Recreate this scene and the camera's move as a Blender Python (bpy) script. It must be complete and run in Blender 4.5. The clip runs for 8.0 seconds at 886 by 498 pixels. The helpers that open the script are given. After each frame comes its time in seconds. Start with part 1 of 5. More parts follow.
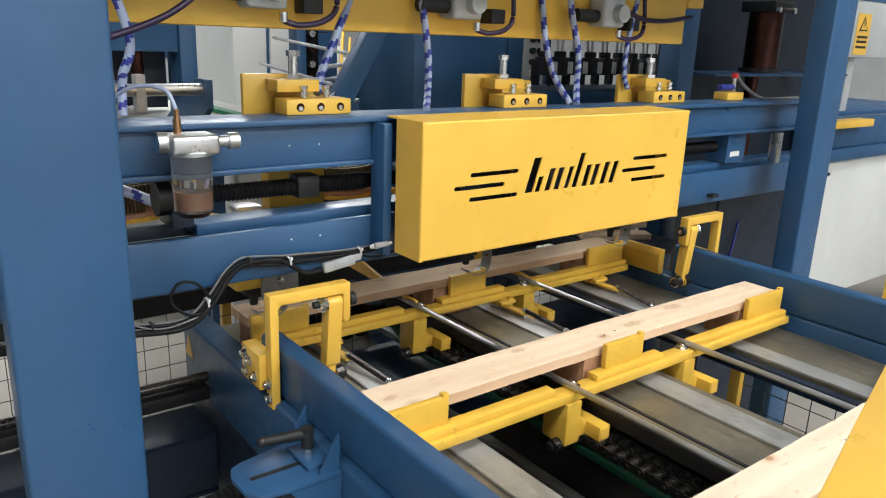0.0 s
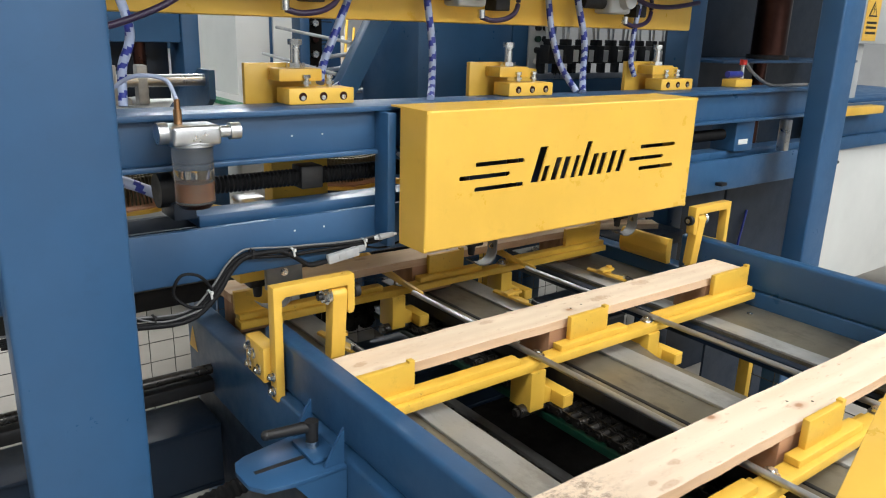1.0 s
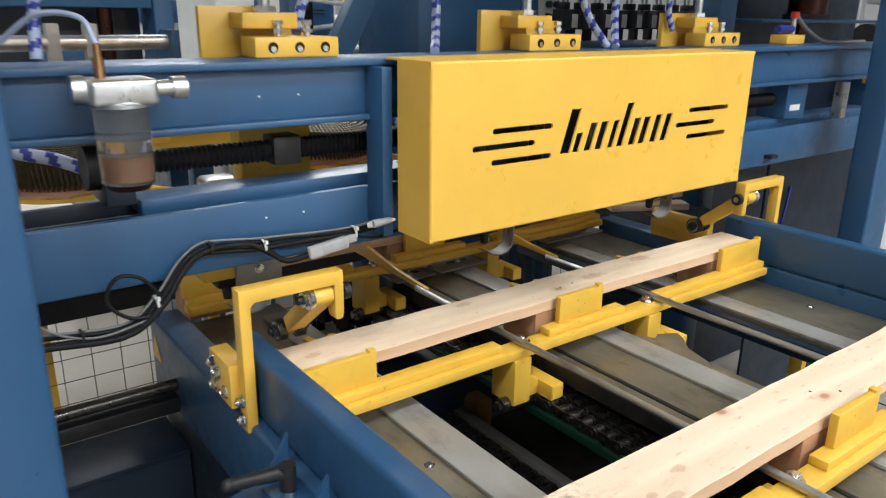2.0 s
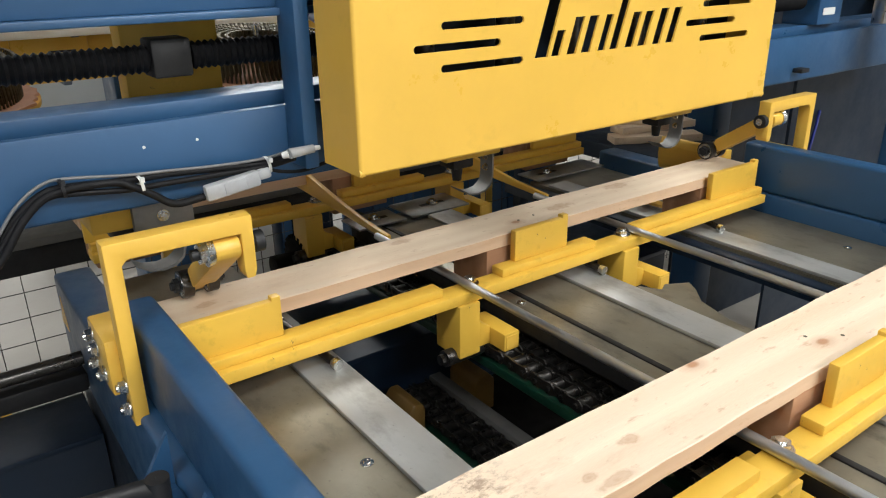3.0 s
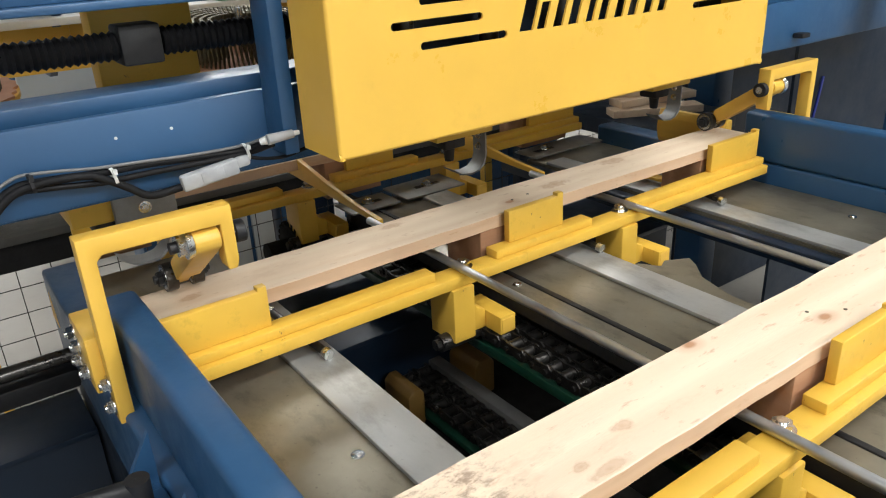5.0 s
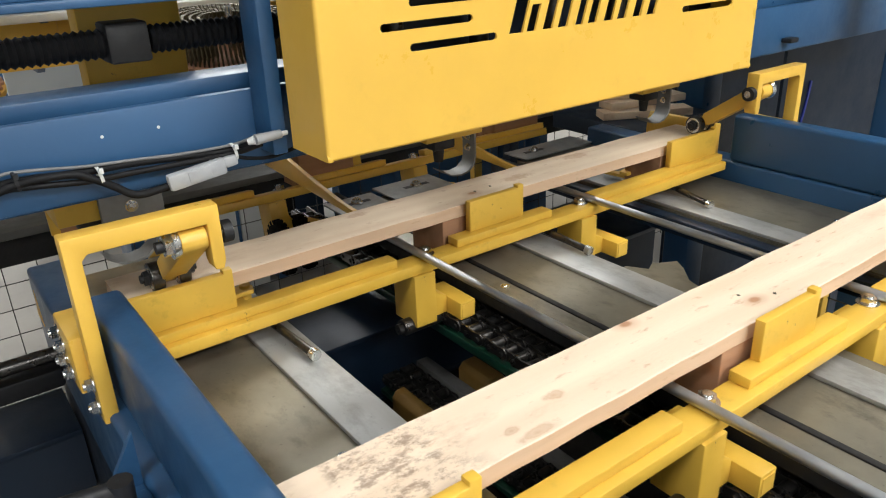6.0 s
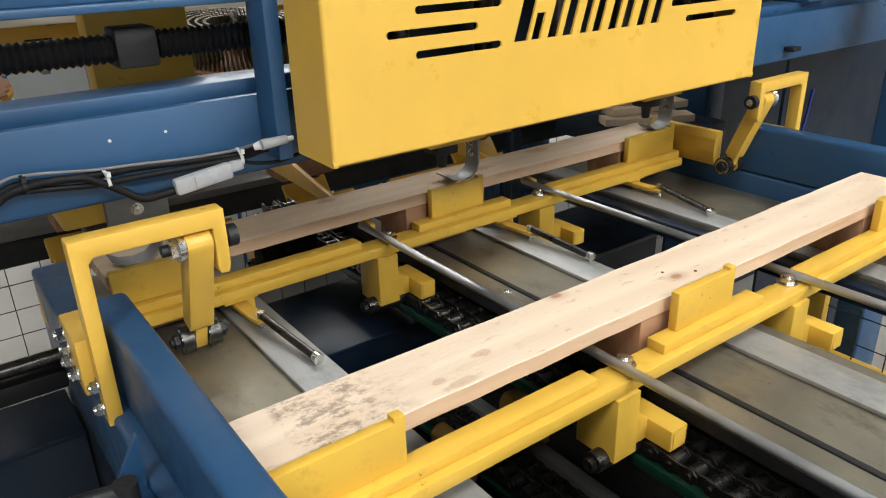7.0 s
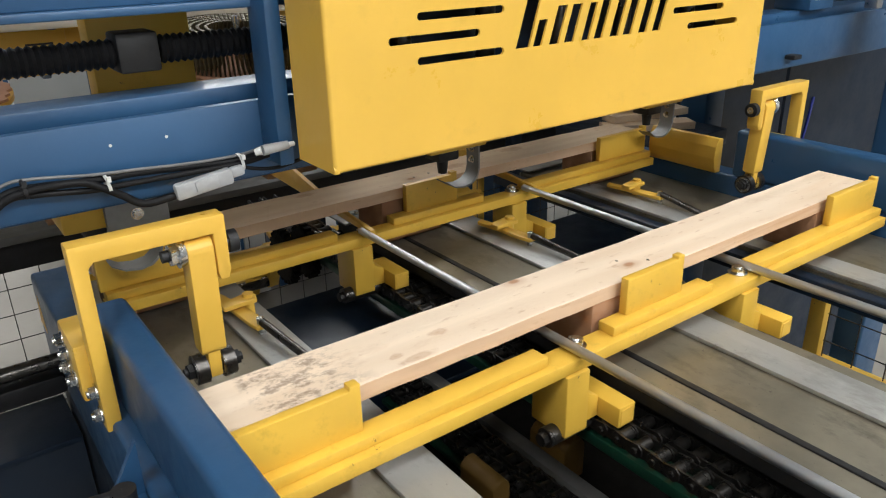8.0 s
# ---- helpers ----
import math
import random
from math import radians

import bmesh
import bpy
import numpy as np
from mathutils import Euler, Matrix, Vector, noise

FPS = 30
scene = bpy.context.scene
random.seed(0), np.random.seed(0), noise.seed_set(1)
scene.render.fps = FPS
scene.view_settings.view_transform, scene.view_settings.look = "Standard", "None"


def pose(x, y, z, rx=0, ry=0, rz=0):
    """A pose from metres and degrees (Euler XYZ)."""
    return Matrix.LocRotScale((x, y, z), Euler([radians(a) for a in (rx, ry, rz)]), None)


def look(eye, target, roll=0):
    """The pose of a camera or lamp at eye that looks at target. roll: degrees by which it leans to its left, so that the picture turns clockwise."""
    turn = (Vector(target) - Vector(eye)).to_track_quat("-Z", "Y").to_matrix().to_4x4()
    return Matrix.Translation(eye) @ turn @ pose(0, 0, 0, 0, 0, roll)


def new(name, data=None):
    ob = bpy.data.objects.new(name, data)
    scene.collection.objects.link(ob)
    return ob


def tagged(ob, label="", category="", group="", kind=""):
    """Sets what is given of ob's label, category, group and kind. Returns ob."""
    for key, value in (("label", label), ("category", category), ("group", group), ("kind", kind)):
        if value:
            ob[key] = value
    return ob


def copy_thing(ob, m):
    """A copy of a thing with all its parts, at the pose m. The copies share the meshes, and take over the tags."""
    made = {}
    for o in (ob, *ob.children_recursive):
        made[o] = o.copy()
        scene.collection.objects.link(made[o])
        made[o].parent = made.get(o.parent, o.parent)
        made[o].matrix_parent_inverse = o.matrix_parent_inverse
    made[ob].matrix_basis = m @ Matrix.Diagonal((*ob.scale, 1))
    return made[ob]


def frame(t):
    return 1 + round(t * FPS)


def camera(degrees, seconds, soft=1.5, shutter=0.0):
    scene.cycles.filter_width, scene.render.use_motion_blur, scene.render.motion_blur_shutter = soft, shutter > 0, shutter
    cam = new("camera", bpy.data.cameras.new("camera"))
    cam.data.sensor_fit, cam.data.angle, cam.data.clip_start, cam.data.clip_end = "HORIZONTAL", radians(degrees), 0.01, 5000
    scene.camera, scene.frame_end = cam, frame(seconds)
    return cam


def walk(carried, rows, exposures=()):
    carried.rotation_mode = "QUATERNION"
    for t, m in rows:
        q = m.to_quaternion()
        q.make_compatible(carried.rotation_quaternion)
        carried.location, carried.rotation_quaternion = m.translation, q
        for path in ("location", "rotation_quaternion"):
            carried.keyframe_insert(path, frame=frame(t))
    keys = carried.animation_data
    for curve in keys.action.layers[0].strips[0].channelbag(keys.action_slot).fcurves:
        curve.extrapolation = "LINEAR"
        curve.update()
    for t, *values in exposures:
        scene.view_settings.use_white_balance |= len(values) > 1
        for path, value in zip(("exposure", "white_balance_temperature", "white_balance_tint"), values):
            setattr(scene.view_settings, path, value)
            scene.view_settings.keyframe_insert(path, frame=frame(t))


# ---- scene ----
cam = camera(61.7, 8.0, soft=1.1, shutter=0.4)


CAMERA_ROWS = [
    (0.0, look((-0.491, -1.113, 1.48), (0.678, 0.416, 0.934), 2.1)),
    (0.5, look((-0.484, -1.105, 1.478), (0.68, 0.422, 0.917), 1.8)),
    (1.0, look((-0.481, -1.101, 1.476), (0.672, 0.43, 0.905), 1.7)),
    (1.2, look((-0.478, -1.099, 1.472), (0.673, 0.434, 0.899), 1.6)),
    (2.3, look((-0.249, -0.805, 1.371), (0.896, 0.698, 0.715), 0.3)),
    (2.5, look((-0.196, -0.777, 1.35), (0.953, 0.703, 0.65), -0.1)),
    (3.0, look((-0.13, -0.751, 1.316), (0.956, 0.755, 0.572), -0.8)),
    (3.5, look((-0.107, -0.75, 1.317), (0.944, 0.792, 0.6), -1.5)),
    (4.0, look((-0.1, -0.746, 1.311), (0.951, 0.791, 0.579), -2.3)),
    (4.5, look((-0.098, -0.744, 1.31), (0.951, 0.771, 0.533), -3.1)),
    (6.0, look((-0.093, -0.744, 1.312), (0.983, 0.742, 0.516), -2.1)),
    (6.5, look((-0.096, -0.745, 1.316), (0.981, 0.741, 0.521), -1.6)),
    (7.0, look((-0.098, -0.745, 1.317), (0.979, 0.744, 0.529), -1.6)),
    (7.5, look((-0.099, -0.743, 1.319), (0.982, 0.748, 0.538), -1.5)),
    (8.0, look((-0.098, -0.742, 1.317), (0.985, 0.751, 0.543), -1.3)),
]
walk(cam, CAMERA_ROWS, exposures=[(0.0, -0.02), (1.2, 0.0), (3.0, -0.02), (4.5, 0.04), (6.0, 0.02), (7.0, -0.08), (8.0, -0.1)])

# ---------------------------------------------------------------- light
world = bpy.data.worlds.new("hall_air")
world.use_nodes = True
world.node_tree.nodes["Background"].inputs[0].default_value = (0.75, 0.85, 1.0, 1)
world.node_tree.nodes["Background"].inputs[1].default_value = 0.012
scene.world = world


def area_lamp(name, x, y, z, sx, sy, watts, color=(0.955, 0.985, 1.0)):
    lamp = bpy.data.lights.new(name, "AREA")
    lamp.shape, lamp.size, lamp.size_y, lamp.energy, lamp.color = "RECTANGLE", sx, sy, watts, color
    ob = new(name, lamp)
    ob.matrix_world = pose(x, y, z)
    return ob


LAMPS = [(-2.6, -2.0, 95), (-.4, -5.4, 175), (2.6, -5.3, 205), (1.5, -2.3, 58), (4.3, -1.2, 45), (-1.5, 3.6, 16), (2.4, 3.6, 110), (-2.2, 6.4, 215), (2.4, 6.4, 320)]
for lx, ly, lw in LAMPS:
    area_lamp("ceiling_lamp_light", lx, ly, 4.42, 2.4, 0.9, lw)


# ---------------------------------------------------------------- materials
def shader(name):
    m = bpy.data.materials.new(name)
    m.use_nodes = True
    nt = m.node_tree
    return m, nt, nt.nodes["Principled BSDF"]


def noise_node(nt, scale, detail=4.0, rough=0.55, stretch=None, kind="Object"):
    tc = nt.nodes.new("ShaderNodeTexCoord")
    n = nt.nodes.new("ShaderNodeTexNoise")
    n.inputs["Scale"].default_value, n.inputs["Detail"].default_value, n.inputs["Roughness"].default_value = scale, detail, rough
    src = tc.outputs[kind]
    if stretch:
        mp = nt.nodes.new("ShaderNodeMapping")
        mp.inputs["Scale"].default_value = stretch
        nt.links.new(src, mp.inputs["Vector"])
        src = mp.outputs["Vector"]
    nt.links.new(src, n.inputs["Vector"])
    return n


def ramp(nt, src, stops):
    r = nt.nodes.new("ShaderNodeValToRGB")
    e = r.color_ramp.elements
    while len(e) < len(stops):
        e.new(0.5)
    for el, (p, c) in zip(e, stops):
        el.position, el.color = p, (*c, 1) if len(c) == 3 else c
    nt.links.new(src, r.inputs["Fac"])
    return r


def mix(nt, fac, a, b, mode="MIX"):
    n = nt.nodes.new("ShaderNodeMix")
    n.data_type, n.blend_type = "RGBA", mode
    for sock, v in ((n.inputs[0], fac), (n.inputs[6], a), (n.inputs[7], b)):
        if isinstance(v, (int, float)):
            sock.default_value = v
        elif isinstance(v, tuple):
            sock.default_value = (*v, 1)
        else:
            nt.links.new(v, sock)
    return n.outputs[2]


def bump(nt, bsdf, src, strength, dist):
    b = nt.nodes.new("ShaderNodeBump")
    b.inputs["Strength"].default_value, b.inputs["Distance"].default_value = strength, dist
    nt.links.new(src, b.inputs["Height"])
    nt.links.new(b.outputs["Normal"], bsdf.inputs["Normal"])


def grey(v):
    return (v, v, v)


def scaled(c, k):
    return tuple(min(1.0, v * k) for v in c)


def paint(name, color, rough=0.38, vary=0.12, grime=0.25, peel=0.12, metal=0.0, chips=0.0):
    """Machine enamel: slight cloudiness, grime specks and orange peel."""
    m, nt, b = shader(name)
    big = noise_node(nt, 5.0, 5)
    small = noise_node(nt, 90.0, 3)
    c1 = ramp(nt, big.outputs["Fac"], [(0.3, scaled(color, 1 - vary)), (0.7, scaled(color, 1 + vary))])
    dirt = ramp(nt, noise_node(nt, 22.0, 8, 0.7).outputs["Fac"], [(0.58, grey(0)), (0.78, grey(grime))])
    col = mix(nt, dirt.outputs["Color"], c1.outputs["Color"], scaled(color, 0.45))
    nt.links.new(col, b.inputs["Base Color"])
    rr = ramp(nt, noise_node(nt, 14.0, 6, 0.65).outputs["Fac"], [(0.3, grey(max(0.05, rough - 0.1))), (0.75, grey(rough + 0.16))])
    nt.links.new(rr.outputs["Color"], b.inputs["Roughness"])
    b.inputs["Metallic"].default_value = metal
    if chips:
        worn = ramp(nt, noise_node(nt, 38.0, 9, 0.72).outputs["Fac"], [(0.665, grey(0)), (0.685, grey(chips))])
        col = mix(nt, worn.outputs["Color"], col, (0.10, 0.055, 0.03))
        nt.links.new(col, b.inputs["Base Color"])
    bump(nt, b, small.outputs["Fac"], peel, 0.0012)
    return m


def metal(name, color, rough, vary=0.25, stretch=None, scale=18.0, metallic=1.0, scratch=0.06, stain=0.0):
    m, nt, b = shader(name)
    n1 = noise_node(nt, scale, 6, 0.6, stretch)
    c1 = ramp(nt, n1.outputs["Fac"], [(0.28, scaled(color, 1 - vary)), (0.72, scaled(color, 1 + vary))])
    col = c1.outputs["Color"]
    if stain:
        st = ramp(nt, noise_node(nt, 11.0, 9, 0.68, (1.6, 0.8, 1)).outputs["Fac"], [(0.52, grey(0)), (0.66, grey(stain))])
        col = mix(nt, st.outputs["Color"], col, (0.105, 0.092, 0.068))
        sp = ramp(nt, noise_node(nt, 120.0, 4, 0.6).outputs["Fac"], [(0.66, grey(0)), (0.74, grey(stain))])
        col = mix(nt, sp.outputs["Color"], col, (0.07, 0.06, 0.05))
    nt.links.new(col, b.inputs["Base Color"])
    rr = ramp(nt, noise_node(nt, scale * 0.6, 7, 0.7).outputs["Fac"], [(0.3, grey(max(0.03, rough * 0.7))), (0.75, grey(min(1, rough * 1.45)))])
    nt.links.new(rr.outputs["Color"], b.inputs["Roughness"])
    b.inputs["Metallic"].default_value = metallic
    bump(nt, b, noise_node(nt, 160, 3, 0.6, stretch).outputs["Fac"], scratch, 0.001)
    return m


def plain(name, color, rough=0.5, metallic=0.0, vary=0.1, scale=30):
    return metal(name, color, rough, vary, None, scale, metallic, 0.04)


def wood(name, light, dark, grain=1.0, smear=False, knots=()):
    """Sawn softwood: long grain, growth-ring figure, knots and saw fuzz."""
    m, nt, b = shader(name)
    tc = nt.nodes.new("ShaderNodeTexCoord")
    oi = nt.nodes.new("ShaderNodeObjectInfo")
    mp = nt.nodes.new("ShaderNodeMapping")
    mp.inputs["Scale"].default_value = (1.3, 14.0, 14.0)
    nt.links.new(tc.outputs["Object"], mp.inputs["Vector"])
    off = nt.nodes.new("ShaderNodeVectorMath")
    off.operation = "ADD"
    comb = nt.nodes.new("ShaderNodeCombineXYZ")
    mul = nt.nodes.new("ShaderNodeMath")
    mul.operation, mul.inputs[1].default_value = "MULTIPLY", 37.0
    nt.links.new(oi.outputs["Random"], mul.inputs[0])
    for k in range(3):
        nt.links.new(mul.outputs[0], comb.inputs[k])
    nt.links.new(mp.outputs[0], off.inputs[0])
    nt.links.new(comb.outputs[0], off.inputs[1])
    n1 = nt.nodes.new("ShaderNodeTexNoise")
    n1.inputs["Scale"].default_value, n1.inputs["Detail"].default_value, n1.inputs["Distortion"].default_value = 1.6, 7, 0.8
    nt.links.new(off.outputs[0], n1.inputs["Vector"])
    wv = nt.nodes.new("ShaderNodeTexWave")
    wv.wave_type, wv.bands_direction = "BANDS", "Y"
    wv.inputs["Scale"].default_value, wv.inputs["Distortion"].default_value, wv.inputs["Detail"].default_value = 0.55, 7.0, 3
    nt.links.new(off.outputs[0], wv.inputs["Vector"])
    base = ramp(nt, n1.outputs["Fac"], [(0.25, dark), (0.5, scaled(light, 0.93)), (0.72, light)])
    rings = ramp(nt, wv.outputs["Fac"], [(0.0, grey(0.0)), (1.0, grey(0.32 * grain))])
    col = mix(nt, rings.outputs["Color"], base.outputs["Color"], scaled(dark, 0.9))
    vo = nt.nodes.new("ShaderNodeTexVoronoi")
    vo.inputs["Scale"].default_value = 1.0
    kmap = nt.nodes.new("ShaderNodeVectorMath")
    kmap.operation = "MULTIPLY"
    kmap.inputs[1].default_value = (4.2, 0.62, 0.62)
    nt.links.new(off.outputs[0], kmap.inputs[0])
    nt.links.new(kmap.outputs[0], vo.inputs["Vector"])
    kn = ramp(nt, vo.outputs["Distance"], [(0.035, grey(0.8)), (0.06, grey(0.3)), (0.13, grey(0))])
    col = mix(nt, kn.outputs["Color"], col, scaled((0.36, 0.15, 0.06), 1.0))
    spots = ramp(nt, noise_node(nt, 55, 6, 0.75).outputs["Fac"], [(0.66, grey(0)), (0.78, grey(0.35))])
    col = mix(nt, spots.outputs["Color"], col, (0.16, 0.09, 0.05))
    flecks = ramp(nt, noise_node(nt, 1.0, 4, 0.6, (38, 120, 120)).outputs["Fac"], [(0.62, grey(0)), (0.72, grey(0.42))])
    col = mix(nt, flecks.outputs["Color"], col, (0.40, 0.20, 0.09))
    blotch = ramp(nt, noise_node(nt, 9.0, 8, 0.72, (0.7, 2.0, 1)).outputs["Fac"], [(0.56, grey(0)), (0.70, grey(0.3))])
    col = mix(nt, blotch.outputs["Color"], col, (0.50, 0.30, 0.17))
    for kx, ky, ra, rb in knots:
        shift = nt.nodes.new("ShaderNodeVectorMath")
        shift.operation = "SUBTRACT"
        shift.inputs[1].default_value = (kx, ky, 0)
        nt.links.new(tc.outputs["Object"], shift.inputs[0])
        flat = nt.nodes.new("ShaderNodeVectorMath")
        flat.operation = "MULTIPLY"
        flat.inputs[1].default_value = (1 / ra, 1 / rb, 0)
        nt.links.new(shift.outputs[0], flat.inputs[0])
        size = nt.nodes.new("ShaderNodeVectorMath")
        size.operation = "LENGTH"
        nt.links.new(flat.outputs[0], size.inputs[0])
        wob = nt.nodes.new("ShaderNodeMath")
        wob.operation = "MULTIPLY_ADD"
        wob.inputs[1].default_value = 1.5
        nt.links.new(noise_node(nt, 60, 5, 0.6).outputs["Fac"], wob.inputs[0])
        nt.links.new(size.outputs["Value"], wob.inputs[2])
        half = nt.nodes.new("ShaderNodeMath")
        half.operation = "MULTIPLY"
        half.inputs[1].default_value = 0.58
        nt.links.new(wob.outputs[0], half.inputs[0])
        rim = ramp(nt, half.outputs[0], [(0.45, grey(0.48)), (0.66, grey(0.34)), (0.78, grey(0.40)), (0.88, grey(0.14)), (1.0, grey(0))])
        col = mix(nt, rim.outputs["Color"], col, (0.38, 0.17, 0.06))
    if smear:
        sx = nt.nodes.new("ShaderNodeSeparateXYZ")
        nt.links.new(tc.outputs["Object"], sx.inputs[0])
        rng = nt.nodes.new("ShaderNodeMapRange")
        rng.inputs["From Min"].default_value, rng.inputs["From Max"].default_value = -0.425, -0.47
        nt.links.new(sx.outputs[0], rng.inputs["Value"])
        far = nt.nodes.new("ShaderNodeMapRange")
        far.inputs["From Min"].default_value, far.inputs["From Max"].default_value = -0.555, -0.545
        nt.links.new(sx.outputs[0], far.inputs["Value"])
        both = nt.nodes.new("ShaderNodeMath")
        both.operation = "MULTIPLY"
        nt.links.new(rng.outputs[0], both.inputs[0])
        nt.links.new(far.outputs[0], both.inputs[1])
        patch = ramp(nt, noise_node(nt, 58, 9, 0.75, (0.9, 1.5, 1)).outputs["Fac"], [(0.47, grey(0)), (0.60, grey(0.7))])
        both2 = nt.nodes.new("ShaderNodeMath")
        both2.operation = "MULTIPLY"
        nt.links.new(both.outputs[0], both2.inputs[0])
        nt.links.new(patch.outputs["Color"], both2.inputs[1])
        col = mix(nt, both2.outputs[0], col, (0.20, 0.12, 0.08))
    nt.links.new(col, b.inputs["Base Color"])
    b.inputs["Roughness"].default_value = 0.8
    b.inputs["Specular IOR Level"].default_value = 0.2
    bump(nt, b, noise_node(nt, 30, 6, 0.7, (0.25, 5, 5)).outputs["Fac"], 0.35, 0.002)
    return m


M = {}
M["blue"] = paint("blue_enamel", (0.025, 0.083, 0.182), 0.36)
# blue enamel darkened to carry the shade under and inside the machine
M["blue_shaded"] = paint("shaded_blue_enamel", (0.005, 0.014, 0.030), 0.42)
M["yellow"] = paint("yellow_enamel", (0.77, 0.468, 0.072), 0.34, 0.07, 0.2)
M["yellow_worn"] = paint("worn_yellow_enamel", (0.72, 0.44, 0.058), 0.42, 0.12, 0.5, chips=0.7)
# gloss-free black: painted shade under the chains, and greasy steel elsewhere
M["grime"] = plain("oily_shade_black", (0.008, 0.007, 0.006), 0.85, 0, 0.4)
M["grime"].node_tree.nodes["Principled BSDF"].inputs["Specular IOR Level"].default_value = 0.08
M["plank"] = wood("fresh_pine", (0.84, 0.68, 0.50), (0.72, 0.53, 0.36), knots=((.245, .024, .040, .017), (.076, .0, .036, .016), (-.227, .03, .022, .010), (-.536, .0, .018, .010)))
M["plank_stained"] = wood("stained_pine", (0.85, 0.70, 0.54), (0.74, 0.565, 0.40), 1.0, True, ((-.328, -.004, .014, .008), (-.379, -.036, .030, .008), (-.395, -.020, .012, .006)))
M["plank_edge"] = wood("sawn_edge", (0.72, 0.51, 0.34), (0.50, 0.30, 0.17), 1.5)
M["block"] = wood("block_pine", (0.46, 0.26, 0.15), (0.30, 0.15, 0.08), 1.6)
M["board_edge"] = wood("pressed_chip", (0.42, 0.28, 0.18), (0.25, 0.15, 0.09))
M["tray"] = metal("galvanised_sheet", (0.25, 0.225, 0.17), 0.36, 0.30, None, 7.0, 0.55, 0.06, 0.65)
M["strip"] = metal("brushed_steel_strip", (0.42, 0.425, 0.41), 0.45, 0.16, (1, 0.15, 1), 12.0, 0.5, 0.06, 0.35)
M["chrome"] = metal("polished_rod", (0.52, 0.53, 0.54), 0.44, 0.08, (1, 0.1, 1), 20)
M["steel"] = metal("zinc_bolt", (0.66, 0.66, 0.64), 0.24, 0.15, None, 60)
M["plate"] = metal("bent_steel_plate", (0.27, 0.27, 0.26), 0.55, 0.2, None, 25, 0.4)
M["chain"] = metal("oiled_chain", (0.085, 0.08, 0.075), 0.30, 0.4, None, 80, 0.9)
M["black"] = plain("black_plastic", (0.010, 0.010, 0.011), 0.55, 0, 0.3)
M["rubber"] = plain("black_rubber", (0.007, 0.007, 0.008), 0.6, 0, 0.3)
M["rubber"].node_tree.nodes["Principled BSDF"].inputs["Specular IOR Level"].default_value = 0.22
M["green"] = plain("green_guide", (0.004, 0.034, 0.02), 0.4, 0, 0.2)
M["belt_green"] = plain("green_belt", (0.02, 0.26, 0.11), 0.45)
M["dull"] = plain("dull_grey_cover", (0.11, 0.11, 0.105), 0.5)
M["white"] = paint("white_enamel", (0.64, 0.65, 0.63), 0.4, 0.04, 0.1)
M["greybox"] = paint("grey_enamel", (0.42, 0.44, 0.44), 0.45, 0.06, 0.1)
M["cable_grey"] = plain("grey_cable", (0.15, 0.15, 0.15), 0.5)
M["conn"] = plain("grey_plastic", (0.36, 0.37, 0.38), 0.5, 0, 0.2)
M["red"] = plain("red_plastic", (0.55, 0.03, 0.02), 0.4)
M["copper"] = metal("brown_steel", (0.055, 0.025, 0.02), 0.35, 0.3)
M["brass"] = metal("brass_fitting", (0.5, 0.28, 0.14), 0.35, 0.2)
M["nails"] = metal("coil_nails", (0.13, 0.11, 0.07), 0.45, 0.35, None, 90, 0.9)
M["card"] = plain("brown_card", (0.55, 0.31, 0.21), 0.8)
M["silver"] = metal("cast_aluminium", (0.62, 0.63, 0.64), 0.32, 0.1, None, 40)
M["hose_blue"] = plain("blue_hose", (0.02, 0.035, 0.26), 0.4)
M["hose_white"] = plain("pale_hose_wrap", (0.36, 0.42, 0.58), 0.45)
M["purple"] = plain("dark_purple_hose", (0.03, 0.015, 0.05), 0.35)
M["roof"] = paint("roof_sheet", (0.26, 0.27, 0.28), 0.7, 0.08, 0.1)
# worn yellow, darkened to stand for the dim light below the bed
M["yellow_shaded"] = paint("shaded_worn_yellow", (0.17, 0.095, 0.02), 0.5, 0.3, 0.7, chips=0.7)
M["wall"] = paint("hall_wall", (0.55, 0.56, 0.57), 0.7, 0.05, 0.1)
M["oil"] = plain("amber_oil", (0.20, 0.075, 0.022), 0.2)


def floor_material():
    m, nt, b = shader("sealed_concrete")
    n1 = noise_node(nt, 1.4, 7, 0.6)
    n2 = noise_node(nt, 30, 6, 0.7)
    c = ramp(nt, n1.outputs["Fac"], [(0.3, (0.25, 0.232, 0.205)), (0.7, (0.34, 0.32, 0.285))])
    s = ramp(nt, n2.outputs["Fac"], [(0.55, grey(0)), (0.8, grey(0.4))])
    nt.links.new(mix(nt, s.outputs["Color"], c.outputs["Color"], (0.20, 0.188, 0.168)), b.inputs["Base Color"])
    b.inputs["Roughness"].default_value = 0.42
    bump(nt, b, n2.outputs["Fac"], 0.1, 0.003)
    return m


M["floor"] = floor_material()


def glass_material():
    m, nt, b = shader("bowl_glass")
    b.inputs["Base Color"].default_value = (0.80, 0.77, 0.72, 1)
    b.inputs["Roughness"].default_value = 0.06
    b.inputs["Transmission Weight"].default_value = 0.95
    b.inputs["IOR"].default_value = 1.3
    return m


M["glass"] = glass_material()


def lamp_material():
    m, nt, b = shader("lamp_diffuser")
    b.inputs["Emission Color"].default_value = (1, 0.97, 0.92, 1)
    b.inputs["Emission Strength"].default_value = 6.0
    return m


M["lamp"] = lamp_material()

# ---------------------------------------------------------------- mesh helpers


